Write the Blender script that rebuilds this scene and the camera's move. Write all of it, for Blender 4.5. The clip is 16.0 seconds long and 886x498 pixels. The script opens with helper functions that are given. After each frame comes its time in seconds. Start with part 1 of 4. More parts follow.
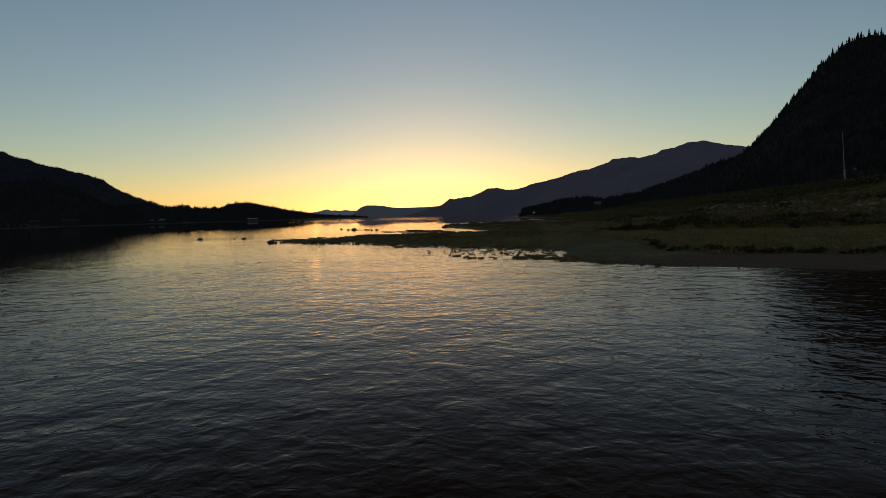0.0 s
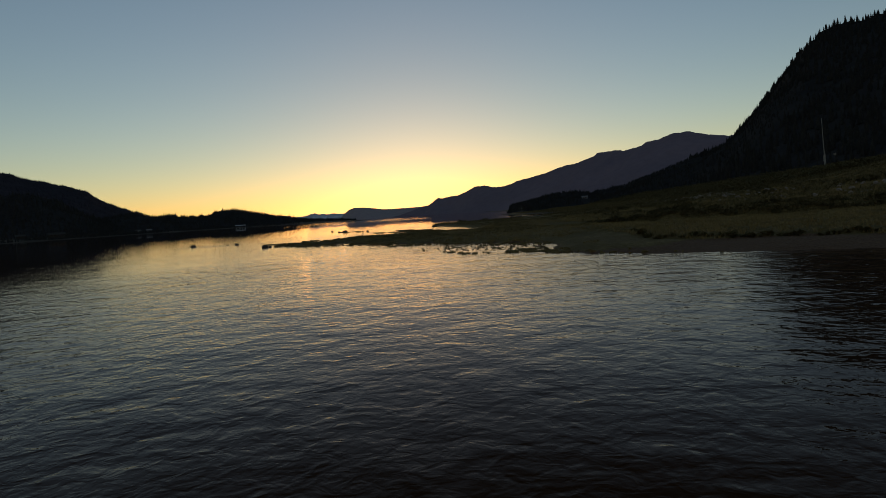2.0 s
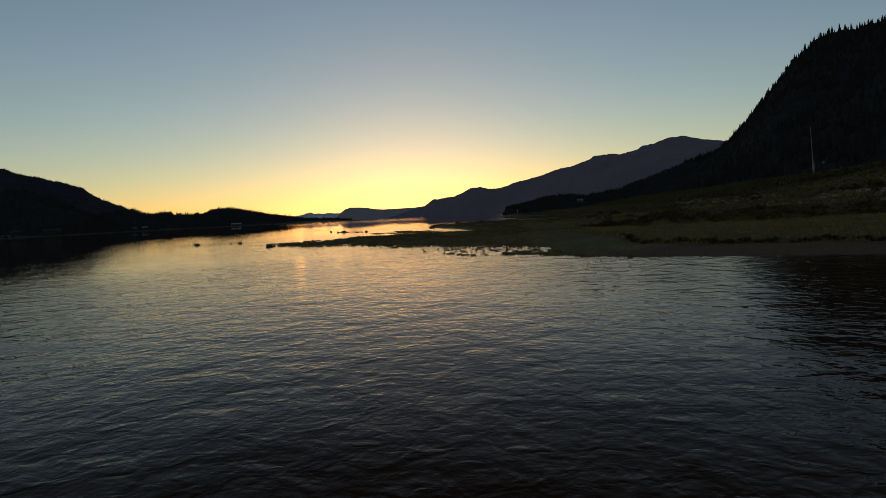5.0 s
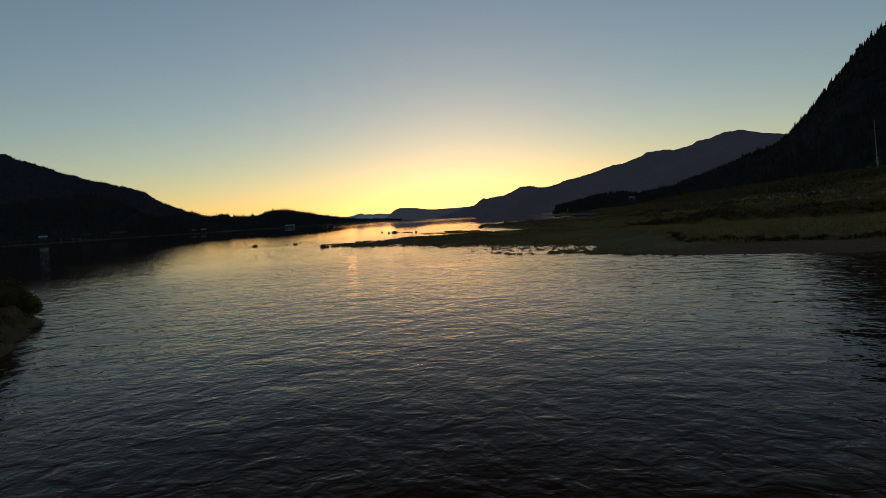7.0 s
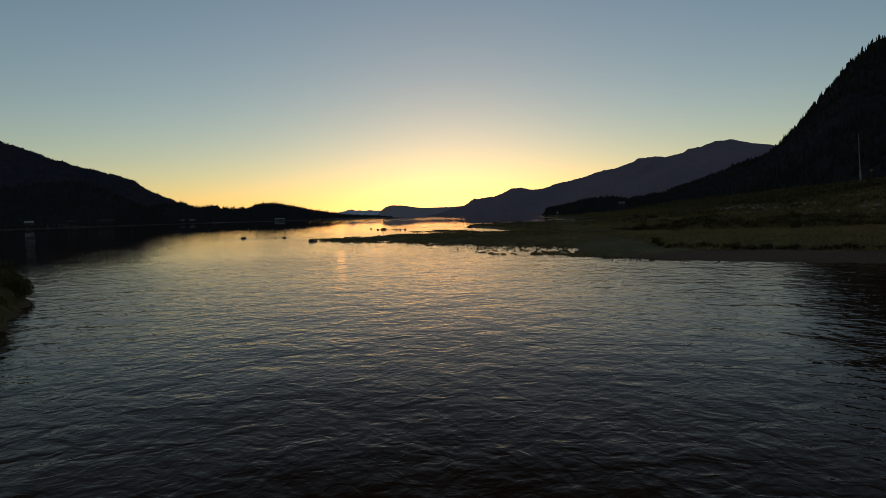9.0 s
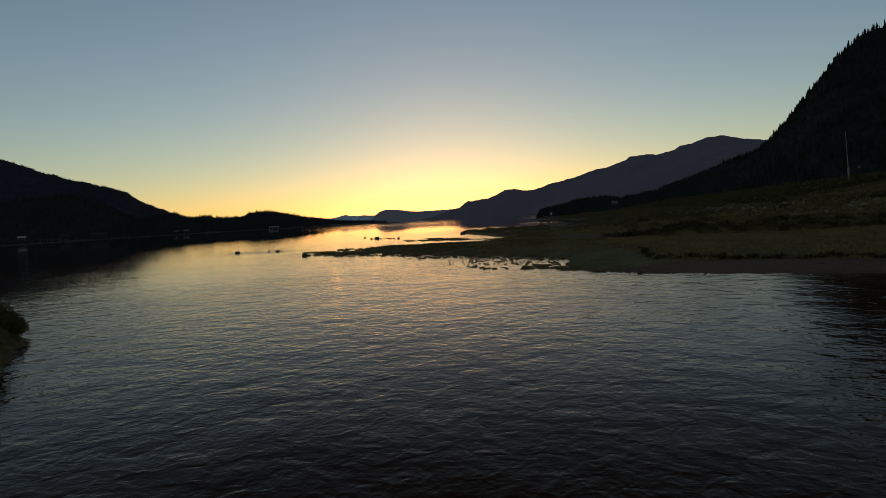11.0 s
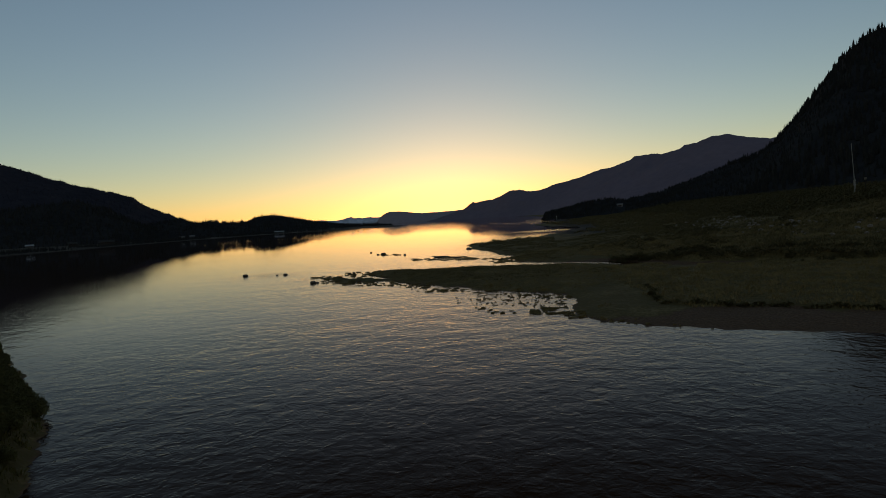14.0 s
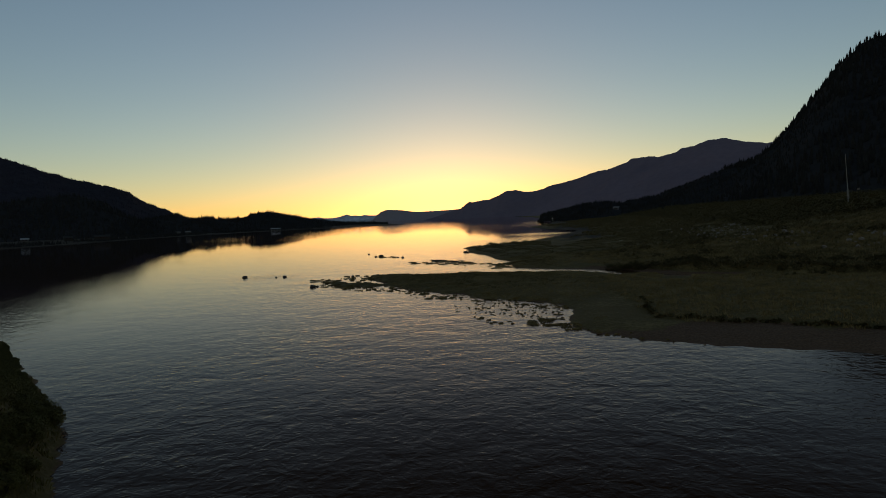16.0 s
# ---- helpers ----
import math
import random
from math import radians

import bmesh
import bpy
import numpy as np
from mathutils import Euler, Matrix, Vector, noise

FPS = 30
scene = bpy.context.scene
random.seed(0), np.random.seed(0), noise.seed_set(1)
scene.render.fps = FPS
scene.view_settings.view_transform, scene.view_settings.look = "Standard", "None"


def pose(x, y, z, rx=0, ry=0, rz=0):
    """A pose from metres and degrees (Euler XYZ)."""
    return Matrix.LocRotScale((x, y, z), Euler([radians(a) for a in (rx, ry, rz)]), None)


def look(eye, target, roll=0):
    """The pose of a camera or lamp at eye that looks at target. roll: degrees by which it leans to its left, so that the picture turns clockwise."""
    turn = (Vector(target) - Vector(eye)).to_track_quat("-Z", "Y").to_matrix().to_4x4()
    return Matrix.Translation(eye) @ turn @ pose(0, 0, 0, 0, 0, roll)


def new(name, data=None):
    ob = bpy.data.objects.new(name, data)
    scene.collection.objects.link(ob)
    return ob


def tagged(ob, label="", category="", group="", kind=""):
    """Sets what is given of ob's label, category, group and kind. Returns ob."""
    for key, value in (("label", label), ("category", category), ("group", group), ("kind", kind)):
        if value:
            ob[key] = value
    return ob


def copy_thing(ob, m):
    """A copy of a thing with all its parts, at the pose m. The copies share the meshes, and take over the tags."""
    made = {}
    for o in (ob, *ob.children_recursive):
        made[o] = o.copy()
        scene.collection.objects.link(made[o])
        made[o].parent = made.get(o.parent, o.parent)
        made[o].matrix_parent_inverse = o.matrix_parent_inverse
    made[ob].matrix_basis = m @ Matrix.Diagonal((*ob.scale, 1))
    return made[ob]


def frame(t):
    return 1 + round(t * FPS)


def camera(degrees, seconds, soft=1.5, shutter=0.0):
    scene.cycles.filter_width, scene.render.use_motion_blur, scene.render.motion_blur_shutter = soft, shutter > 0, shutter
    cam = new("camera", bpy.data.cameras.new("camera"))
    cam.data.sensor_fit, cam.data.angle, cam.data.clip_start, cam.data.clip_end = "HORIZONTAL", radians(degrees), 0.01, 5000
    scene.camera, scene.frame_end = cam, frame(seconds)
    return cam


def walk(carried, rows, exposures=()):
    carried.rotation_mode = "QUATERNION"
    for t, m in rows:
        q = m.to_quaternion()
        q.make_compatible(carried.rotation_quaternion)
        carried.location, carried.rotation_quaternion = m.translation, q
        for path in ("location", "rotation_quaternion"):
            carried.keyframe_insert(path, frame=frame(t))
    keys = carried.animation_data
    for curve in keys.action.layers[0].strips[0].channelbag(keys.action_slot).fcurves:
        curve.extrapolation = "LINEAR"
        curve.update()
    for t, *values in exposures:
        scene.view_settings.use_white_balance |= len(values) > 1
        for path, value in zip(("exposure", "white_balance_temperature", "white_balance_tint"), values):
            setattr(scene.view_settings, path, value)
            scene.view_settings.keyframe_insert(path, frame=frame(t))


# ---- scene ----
cam = camera(70.0, 16.0, soft=0.85)
PATH = [
    (0, (-0.682, -3.169, 2.999), (-0.935, -1.188, 2.89), -1.4),
    (0.5, (-0.714, -3.402, 2.967), (-0.988, -1.424, 2.859), -0.6),
    (1, (-0.767, -3.717, 2.982), (-1.072, -1.743, 2.876), -2.0),
    (1.5, (-0.83, -4.097, 2.961), (-1.143, -2.125, 2.849), -2.7),
    (2, (-0.893, -4.527, 2.894), (-1.113, -2.542, 2.782), -3.5),
    (2.5, (-0.947, -4.991, 2.88), (-1.161, -3.006, 2.767), -3.5),
    (3, (-0.988, -5.478, 2.983), (-1.189, -3.491, 2.875), -0.4),
    (3.5, (-1.011, -5.975, 3.035), (-1.216, -3.988, 2.927), -1.0),
    (4, (-1.013, -6.471, 3.091), (-1.233, -4.486, 2.978), -2.3),
    (6.5, (-0.708, -8.653, 3.142), (-0.909, -6.666, 3.041), -2.9),
    (7, (-0.596, -8.989, 3.205), (-0.956, -7.024, 3.102), -3.4),
    (7.5, (-0.476, -9.283, 3.155), (-0.812, -7.315, 3.05), -3.1),
    (8, (-0.35, -9.535, 3.116), (-0.668, -7.563, 3.014), -2.0),
    (8.5, (-0.223, -9.745, 3.142), (-0.551, -7.775, 3.034), -1.4),
    (9.8, (0.061, -10.11, 3.26), (-0.262, -8.139, 3.155), -1.9),
    (11, (0.284, -10.257, 4.205), (-0.028, -8.284, 4.106), -3.0),
    (11.5, (0.336, -10.287, 4.863), (0.025, -8.314, 4.767), -1.7),
    (12, (0.368, -10.312, 5.453), (0.03, -8.343, 5.35), -0.7),
    (12.5, (0.379, -10.34, 6.051), (0.031, -8.373, 5.946), -1.2),
    (13, (0.37, -10.383, 6.639), (0.022, -8.416, 6.538), -1.8),
    (13.5, (0.343, -10.454, 7.201), (-0.005, -8.487, 7.093), -2.0),
    (14, (0.302, -10.565, 7.717), (-0.026, -8.595, 7.621), -3.6),
    (14.5, (0.254, -10.733, 8.189), (-0.059, -8.761, 8.077), -3.2),
    (15, (0.204, -10.972, 8.497), (-0.111, -9.001, 8.372), -1.7),
    (15.5, (0.164, -11.301, 8.62), (-0.139, -9.328, 8.505), -3.2),
    (16, (0.143, -11.738, 8.778), (-0.172, -9.766, 8.678), -2.7),
]
walk(cam, [(t, look(eye, target, roll)) for t, eye, target, roll in PATH],
     [(0, 0.6, 6050, 7), (16, 0.6, 6050, 7)])

# ---- world, sun, exposure ----
SUN_AZ, SUN_EL = -8.6, 0.5  # just behind the ridge
world = bpy.data.worlds.new("dusk_sky")
scene.world = world
world.use_nodes = True
wn = world.node_tree
sky = wn.nodes.new("ShaderNodeTexSky")
sky.sky_type = "NISHITA"
sky.sun_disc = False
sky.sun_elevation, sky.sun_rotation = radians(SUN_EL + 0.4), radians(SUN_AZ)
sky.altitude, sky.air_density, sky.dust_density, sky.ozone_density = 0, 0.9, 0.14, 1.6
bg = wn.nodes["Background"]
bg.inputs["Strength"].default_value = 0.15
soft = wn.nodes.new("ShaderNodeHueSaturation")
soft.inputs["Saturation"].default_value = 0.9
wn.links.new(sky.outputs["Color"], soft.inputs["Color"])
wn.links.new(soft.outputs["Color"], bg.inputs["Color"])

sun = new("sun", bpy.data.lights.new("sun", "SUN"))
sun.data.energy, sun.data.angle, sun.data.color = 0.5, radians(0.5), (1.0, 0.75, 0.45)
az, el = radians(SUN_AZ), radians(SUN_EL)
SUN_WAY = Vector((math.sin(az) * math.cos(el), math.cos(az) * math.cos(el), math.sin(el)))
sun.rotation_euler = SUN_WAY.to_track_quat("Z", "Y").to_euler()


# ---- materials ----
def nodes_of(name):
    m = bpy.data.materials.new(name)
    m.use_nodes = True
    return m, m.node_tree, m.node_tree.nodes["Principled BSDF"]


def surface(name, a, b, scale, rough=0.8, bump=0.3, dist=0.05, fine=8.0, metal=0.0, spec=0.3, c=None):
    """Two colours mixed by a coarse and a fine noise, with relief from the fine one; a third colour comes in as patches."""
    m, t, p = nodes_of(name)
    co = t.nodes.new("ShaderNodeTexCoord")
    coarse, small = t.nodes.new("ShaderNodeTexNoise"), t.nodes.new("ShaderNodeTexNoise")
    for n, s, d in ((coarse, scale, 5), (small, scale * fine, 6)):
        n.inputs["Scale"].default_value, n.inputs["Detail"].default_value = s, d
        t.links.new(co.outputs["Object"], n.inputs["Vector"])
    add = t.nodes.new("ShaderNodeMath")
    add.operation = "MULTIPLY_ADD"
    add.inputs[1].default_value = 0.5
    t.links.new(small.outputs["Fac"], add.inputs[0])
    half = t.nodes.new("ShaderNodeMath")
    half.operation = "MULTIPLY"
    half.inputs[1].default_value = 0.5
    t.links.new(coarse.outputs["Fac"], half.inputs[0])
    t.links.new(half.outputs[0], add.inputs[2])
    ramp = t.nodes.new("ShaderNodeValToRGB")
    ramp.color_ramp.elements[0].position, ramp.color_ramp.elements[1].position = 0.36, 0.64
    ramp.color_ramp.elements[0].color, ramp.color_ramp.elements[1].color = (*a, 1), (*b, 1)
    if c:
        e = ramp.color_ramp.elements.new(0.5)
        e.color = (*c, 1)
    t.links.new(add.outputs[0], ramp.inputs["Fac"])
    t.links.new(ramp.outputs["Color"], p.inputs["Base Color"])
    p.inputs["Roughness"].default_value, p.inputs["Metallic"].default_value = rough, metal
    p.inputs["Specular IOR Level"].default_value = spec
    if bump:
        bp = t.nodes.new("ShaderNodeBump")
        bp.inputs["Strength"].default_value, bp.inputs["Distance"].default_value = bump, dist
        t.links.new(small.outputs["Fac"], bp.inputs["Height"])
        t.links.new(bp.outputs["Normal"], p.inputs["Normal"])
    return m


def water_material():
    """River water: dark body, smooth skin, wind ripples of three lengths and calmer lanes."""
    m, t, p = nodes_of("river_water")
    p.inputs["Base Color"].default_value = (0.042, 0.0185, 0.008, 1)
    p.inputs["Roughness"].default_value, p.inputs["Specular IOR Level"].default_value = 0.6, 0.0
    co = t.nodes.new("ShaderNodeTexCoord")
    height = None
    for scale, stretch, turn, amount in ((0.2, 1.3, 5, 0.9), (0.45, 1.05, 12, 0.75), (1.25, 1.0, -18, 0.5), (3.3, 1.1, 20, 0.21), (8.0, 1.0, -24, 0.05)):
        mp = t.nodes.new("ShaderNodeMapping")
        mp.inputs["Rotation"].default_value = (0, 0, radians(turn))
        mp.inputs["Scale"].default_value = (1 / stretch, 1, 1)
        nz = t.nodes.new("ShaderNodeTexNoise")
        nz.inputs["Scale"].default_value, nz.inputs["Detail"].default_value = scale, 2.0
        nz.inputs["Distortion"].default_value = 0.7
        t.links.new(co.outputs["Object"], mp.inputs["Vector"])
        t.links.new(mp.outputs["Vector"], nz.inputs["Vector"])
        ml = t.nodes.new("ShaderNodeMath")
        ml.operation = "MULTIPLY_ADD"
        ml.inputs[1].default_value = amount
        t.links.new(nz.outputs["Fac"], ml.inputs[0])
        if height:
            t.links.new(height, ml.inputs[2])
        else:
            ml.inputs[2].default_value = 0
        height = ml.outputs[0]
    lanes = t.nodes.new("ShaderNodeTexNoise")
    lanes.inputs["Scale"].default_value, lanes.inputs["Detail"].default_value = 0.035, 3
    t.links.new(co.outputs["Object"], lanes.inputs["Vector"])
    rng = t.nodes.new("ShaderNodeMapRange")
    rng.inputs["From Min"].default_value, rng.inputs["From Max"].default_value = 0.35, 0.65
    rng.inputs["To Min"].default_value, rng.inputs["To Max"].default_value = 0.55, 1.0
    t.links.new(lanes.outputs["Fac"], rng.inputs["Value"])
    for cx, cy, reach, amount in ((-46, 88, 11.0, 1.4), (-33, 78, 7.0, 1.0), (-30, 118, 9.0, 0.5), (1, 256, 20.0, 3.0), (-214, 384, 24.0, 1.0), (-150, 330, 14.0, 0.8)):
        gap = t.nodes.new("ShaderNodeVectorMath")
        gap.operation = "DISTANCE"
        gap.inputs[1].default_value = (cx, cy, 0)
        t.links.new(co.outputs["Object"], gap.inputs[0])
        near = t.nodes.new("ShaderNodeMapRange")
        near.inputs["From Min"].default_value, near.inputs["From Max"].default_value = reach * 0.3, reach
        near.inputs["To Min"].default_value, near.inputs["To Max"].default_value = amount, 0.0
        t.links.new(gap.outputs["Value"], near.inputs["Value"])
        chop = t.nodes.new("ShaderNodeTexNoise")
        chop.inputs["Scale"].default_value, chop.inputs["Detail"].default_value = 1.8, 2
        t.links.new(co.outputs["Object"], chop.inputs["Vector"])
        ml = t.nodes.new("ShaderNodeMath")
        ml.operation = "MULTIPLY_ADD"
        t.links.new(chop.outputs["Fac"], ml.inputs[0])
        t.links.new(near.outputs["Result"], ml.inputs[1])
        t.links.new(height, ml.inputs[2])
        height = ml.outputs[0]
    bp = t.nodes.new("ShaderNodeBump")
    bp.inputs["Distance"].default_value = WAVE
    far = t.nodes.new("ShaderNodeVectorMath")
    far.operation = "LENGTH"
    t.links.new(co.outputs["Object"], far.inputs[0])
    calm = t.nodes.new("ShaderNodeMapRange")
    calm.inputs["From Min"].default_value, calm.inputs["From Max"].default_value = 20, 230
    calm.inputs["To Min"].default_value, calm.inputs["To Max"].default_value = 1.0, 0.12
    t.links.new(far.outputs["Value"], calm.inputs["Value"])
    open_reach = t.nodes.new("ShaderNodeMapRange")  # the wide reach down the valley lies in the wind
    open_reach.inputs["From Min"].default_value, open_reach.inputs["From Max"].default_value = 280, 520
    open_reach.inputs["To Min"].default_value, open_reach.inputs["To Max"].default_value = 0.0, 0.5
    t.links.new(far.outputs["Value"], open_reach.inputs["Value"])
    wind = t.nodes.new("ShaderNodeMath")
    wind.operation = "MAXIMUM"
    t.links.new(calm.outputs["Result"], wind.inputs[0])
    t.links.new(open_reach.outputs["Result"], wind.inputs[1])
    lee = t.nodes.new("ShaderNodeMapRange")
    lee.interpolation_type = "SMOOTHSTEP"
    lee.inputs["From Min"].default_value, lee.inputs["From Max"].default_value = -45, -6
    lee.inputs["To Min"].default_value, lee.inputs["To Max"].default_value = 0.36, 1.0
    place = t.nodes.new("ShaderNodeSeparateXYZ")
    t.links.new(co.outputs["Object"], place.inputs[0])
    t.links.new(place.outputs["X"], lee.inputs["Value"])
    shelter = t.nodes.new("ShaderNodeMath")
    shelter.operation = "MULTIPLY"
    t.links.new(wind.outputs[0], shelter.inputs[0])
    east = t.nodes.new("ShaderNodeMapRange")
    east.interpolation_type = "SMOOTHSTEP"
    east.inputs["From Min"].default_value, east.inputs["From Max"].default_value = 5, 15
    east.inputs["To Min"].default_value, east.inputs["To Max"].default_value = 1.0, 0.7
    t.links.new(place.outputs["X"], east.inputs["Value"])
    banks = t.nodes.new("ShaderNodeMath")
    banks.operation = "MULTIPLY"
    t.links.new(lee.outputs["Result"], banks.inputs[0])
    t.links.new(east.outputs["Result"], banks.inputs[1])
    t.links.new(banks.outputs[0], shelter.inputs[1])
    both = t.nodes.new("ShaderNodeMath")
    both.operation = "MULTIPLY"
    t.links.new(shelter.outputs[0], both.inputs[0])
    t.links.new(rng.outputs["Result"], both.inputs[1])
    t.links.new(both.outputs[0], bp.inputs["Strength"])
    t.links.new(height, bp.inputs["Height"])
    t.links.new(bp.outputs["Normal"], p.inputs["Normal"])
    skin, gloss, body = t.nodes.new("ShaderNodeBsdfGlossy"), t.nodes.new("ShaderNodeFresnel"), t.nodes.new("ShaderNodeMixShader")
    skin.inputs["Color"].default_value, skin.inputs["Roughness"].default_value = (1.0, 0.95, 0.96, 1), 0.01
    gloss.inputs["IOR"].default_value = 1.135
    steep = t.nodes.new("ShaderNodeMapRange")
    steep.inputs["From Min"].default_value = 0.027
    t.links.new(bp.outputs["Normal"], skin.inputs["Normal"])
    t.links.new(bp.outputs["Normal"], gloss.inputs["Normal"])
    t.links.new(gloss.outputs[0], steep.inputs["Value"])
    t.links.new(steep.outputs["Result"], body.inputs[0])
    t.links.new(p.outputs[0], body.inputs[1])
    t.links.new(skin.outputs[0], body.inputs[2])
    t.links.new(body.outputs[0], t.nodes["Material Output"].inputs["Surface"])
    return m


WAVE = 0.09
MAT_WATER = water_material()
MAT_GROUND = surface("river_flat", (0.12, 0.088, 0.035), (0.225, 0.16, 0.065), 0.25, 0.95, 0.8, 0.2, 14, c=(0.12, 0.088, 0.032), spec=0.1)
def ground_material():
    """Grass on the flats, wet gravel and mud along the water's edge."""
    m = MAT_GROUND
    t = m.node_tree
    p = t.nodes["Principled BSDF"]
    grass = p.inputs["Base Color"].links[0].from_socket
    geo, sep, nz = t.nodes.new("ShaderNodeNewGeometry"), t.nodes.new("ShaderNodeSeparateXYZ"), t.nodes.new("ShaderNodeTexNoise")
    nz.inputs["Scale"].default_value, nz.inputs["Detail"].default_value = 0.5, 4
    t.links.new(geo.outputs["Position"], sep.inputs[0])
    t.links.new(geo.outputs["Position"], nz.inputs["Vector"])
    lift = t.nodes.new("ShaderNodeMath")
    lift.operation = "MULTIPLY_ADD"
    lift.inputs[1].default_value = 0.35
    t.links.new(nz.outputs["Fac"], lift.inputs[0])
    t.links.new(sep.outputs["Z"], lift.inputs[2])
    rng = t.nodes.new("ShaderNodeMapRange")
    rng.inputs["From Min"].default_value, rng.inputs["From Max"].default_value = 0.50, 0.56
    west = t.nodes.new("ShaderNodeMapRange")
    west.inputs["From Min"].default_value, west.inputs["From Max"].default_value = 3.0, 9.0
    west.inputs["To Min"].default_value, west.inputs["To Max"].default_value = 0.33, 0.0
    t.links.new(sep.outputs["X"], west.inputs["Value"])
    high = t.nodes.new("ShaderNodeMath")
    high.operation = "ADD"
    t.links.new(lift.outputs[0], high.inputs[0])
    t.links.new(west.outputs["Result"], high.inputs[1])
    north = t.nodes.new("ShaderNodeMapRange")
    north.inputs["From Min"].default_value, north.inputs["From Max"].default_value = 105, 150
    north.inputs["To Min"].default_value, north.inputs["To Max"].default_value = 0.0, 0.4
    t.links.new(sep.outputs["Y"], north.inputs["Value"])
    turf_line = t.nodes.new("ShaderNodeMath")
    turf_line.operation = "ADD"
    t.links.new(high.outputs[0], turf_line.inputs[0])
    t.links.new(north.outputs["Result"], turf_line.inputs[1])
    t.links.new(turf_line.outputs[0], rng.inputs["Value"])
    pebble = t.nodes.new("ShaderNodeTexVoronoi")
    pebble.inputs["Scale"].default_value = 7
    t.links.new(geo.outputs["Position"], pebble.inputs["Vector"])
    stones = t.nodes.new("ShaderNodeValToRGB")
    stones.color_ramp.elements[0].color, stones.color_ramp.elements[1].color = (0.075, 0.044, 0.025, 1), (0.19, 0.112, 0.062, 1)
    t.links.new(pebble.outputs["Distance"], stones.inputs["Fac"])
    mix = t.nodes.new("ShaderNodeMix")
    mix.data_type = "RGBA"
    t.links.new(rng.outputs["Result"], mix.inputs[0])
    t.links.new(stones.outputs["Color"], mix.inputs[6])
    t.links.new(grass, mix.inputs[7])
    bank = t.nodes.new("ShaderNodeMapRange")  # bare dark silt along the far side of the river
    bank.inputs["From Min"].default_value, bank.inputs["From Max"].default_value = -75, -50
    bank.inputs["To Min"].default_value, bank.inputs["To Max"].default_value = 1.0, 0.0
    t.links.new(sep.outputs["X"], bank.inputs["Value"])
    silt = t.nodes.new("ShaderNodeMix")
    silt.data_type = "RGBA"
    silt.inputs[7].default_value = (0.045, 0.036, 0.026, 1)
    wet = t.nodes.new("ShaderNodeMapRange")  # and on the low flats up the valley
    wet.inputs["From Min"].default_value, wet.inputs["From Max"].default_value = 1.15, 0.85
    t.links.new(turf_line.outputs[0], wet.inputs["Value"])
    upper = t.nodes.new("ShaderNodeMapRange")
    upper.inputs["From Min"].default_value, upper.inputs["From Max"].default_value = 150, 185
    t.links.new(sep.outputs["Y"], upper.inputs["Value"])
    low_flat = t.nodes.new("ShaderNodeMath")
    low_flat.operation = "MULTIPLY"
    t.links.new(wet.outputs["Result"], low_flat.inputs[0])
    t.links.new(upper.outputs["Result"], low_flat.inputs[1])
    muddy = t.nodes.new("ShaderNodeMath")
    muddy.operation = "MAXIMUM"
    t.links.new(bank.outputs["Result"], muddy.inputs[0])
    t.links.new(low_flat.outputs[0], muddy.inputs[1])
    t.links.new(muddy.outputs[0], silt.inputs[0])
    t.links.new(mix.outputs[2], silt.inputs[6])
    t.links.new(silt.outputs[2], p.inputs["Base Color"])


ground_material()
MAT_FOREST = surface("conifer_foliage", (0.028, 0.027, 0.025), (0.051, 0.049, 0.043), 0.2, 1.0, 0, 0, 10, spec=0.0)
# bluer copy of the conifer colour, standing in for distance haze
MAT_FOREST_FAR = surface("haze_tinted_conifers", (0.032, 0.03, 0.038), (0.052, 0.049, 0.058), 0.05, 1.0, 0, 0, 10, spec=0.0)
MAT_HILL = surface("forest_floor", (0.028, 0.027, 0.027), (0.046, 0.044, 0.042), 0.01, 1.0, 0.6, 3.0, 12, spec=0.0)
# far slopes: distance haze is put into these two base colours
MAT_FAR = surface("haze_tinted_forest", (0.19, 0.15, 0.17), (0.235, 0.18, 0.20), 0.004, 1.0, 0.15, 4.0, 14, spec=0.0)
MAT_CAPE = surface("haze_tinted_headland", (0.33, 0.27, 0.27), (0.38, 0.31, 0.30), 0.004, 1.0, 0.15, 4.0, 14, spec=0.0)
MAT_SNOW = surface("far_rock_and_snow", (0.28, 0.28, 0.31), (0.75, 0.75, 0.78), 0.004, 0.9, 0.3, 6.0, 8)
MAT_GRASS = surface("marsh_grass", (0.165, 0.122, 0.05), (0.325, 0.232, 0.095), 0.4, 0.9, 0, 0, 10, spec=0.1)
MAT_ROUGH_GRASS = surface("rough_slope_grass", (0.085, 0.068, 0.03), (0.18, 0.138, 0.06), 0.3, 0.9, 0, 0, 9, spec=0.1)
MAT_BUSH = surface("willow_leaves", (0.085, 0.072, 0.018), (0.2, 0.16, 0.04), 0.8, 0.9, 0, 0, 8)
MAT_SHRUB = surface("dark_shrub_leaves", (0.068, 0.058, 0.024), (0.14, 0.108, 0.045), 0.8, 0.9, 0, 0, 8, spec=0.1)
MAT_ROCK = surface("river_rock", (0.03, 0.027, 0.024), (0.08, 0.07, 0.06), 1.5, 0.8, 0.5, 0.04, 6)
MAT_RIPRAP = surface("pale_riprap", (0.15, 0.122, 0.093), (0.36, 0.29, 0.225), 1.2, 0.85, 0.5, 0.05, 6)
MAT_WOOD = surface("weathered_wood", (0.10, 0.085, 0.065), (0.24, 0.21, 0.17), 3.0, 0.8, 0.3, 0.01, 10)
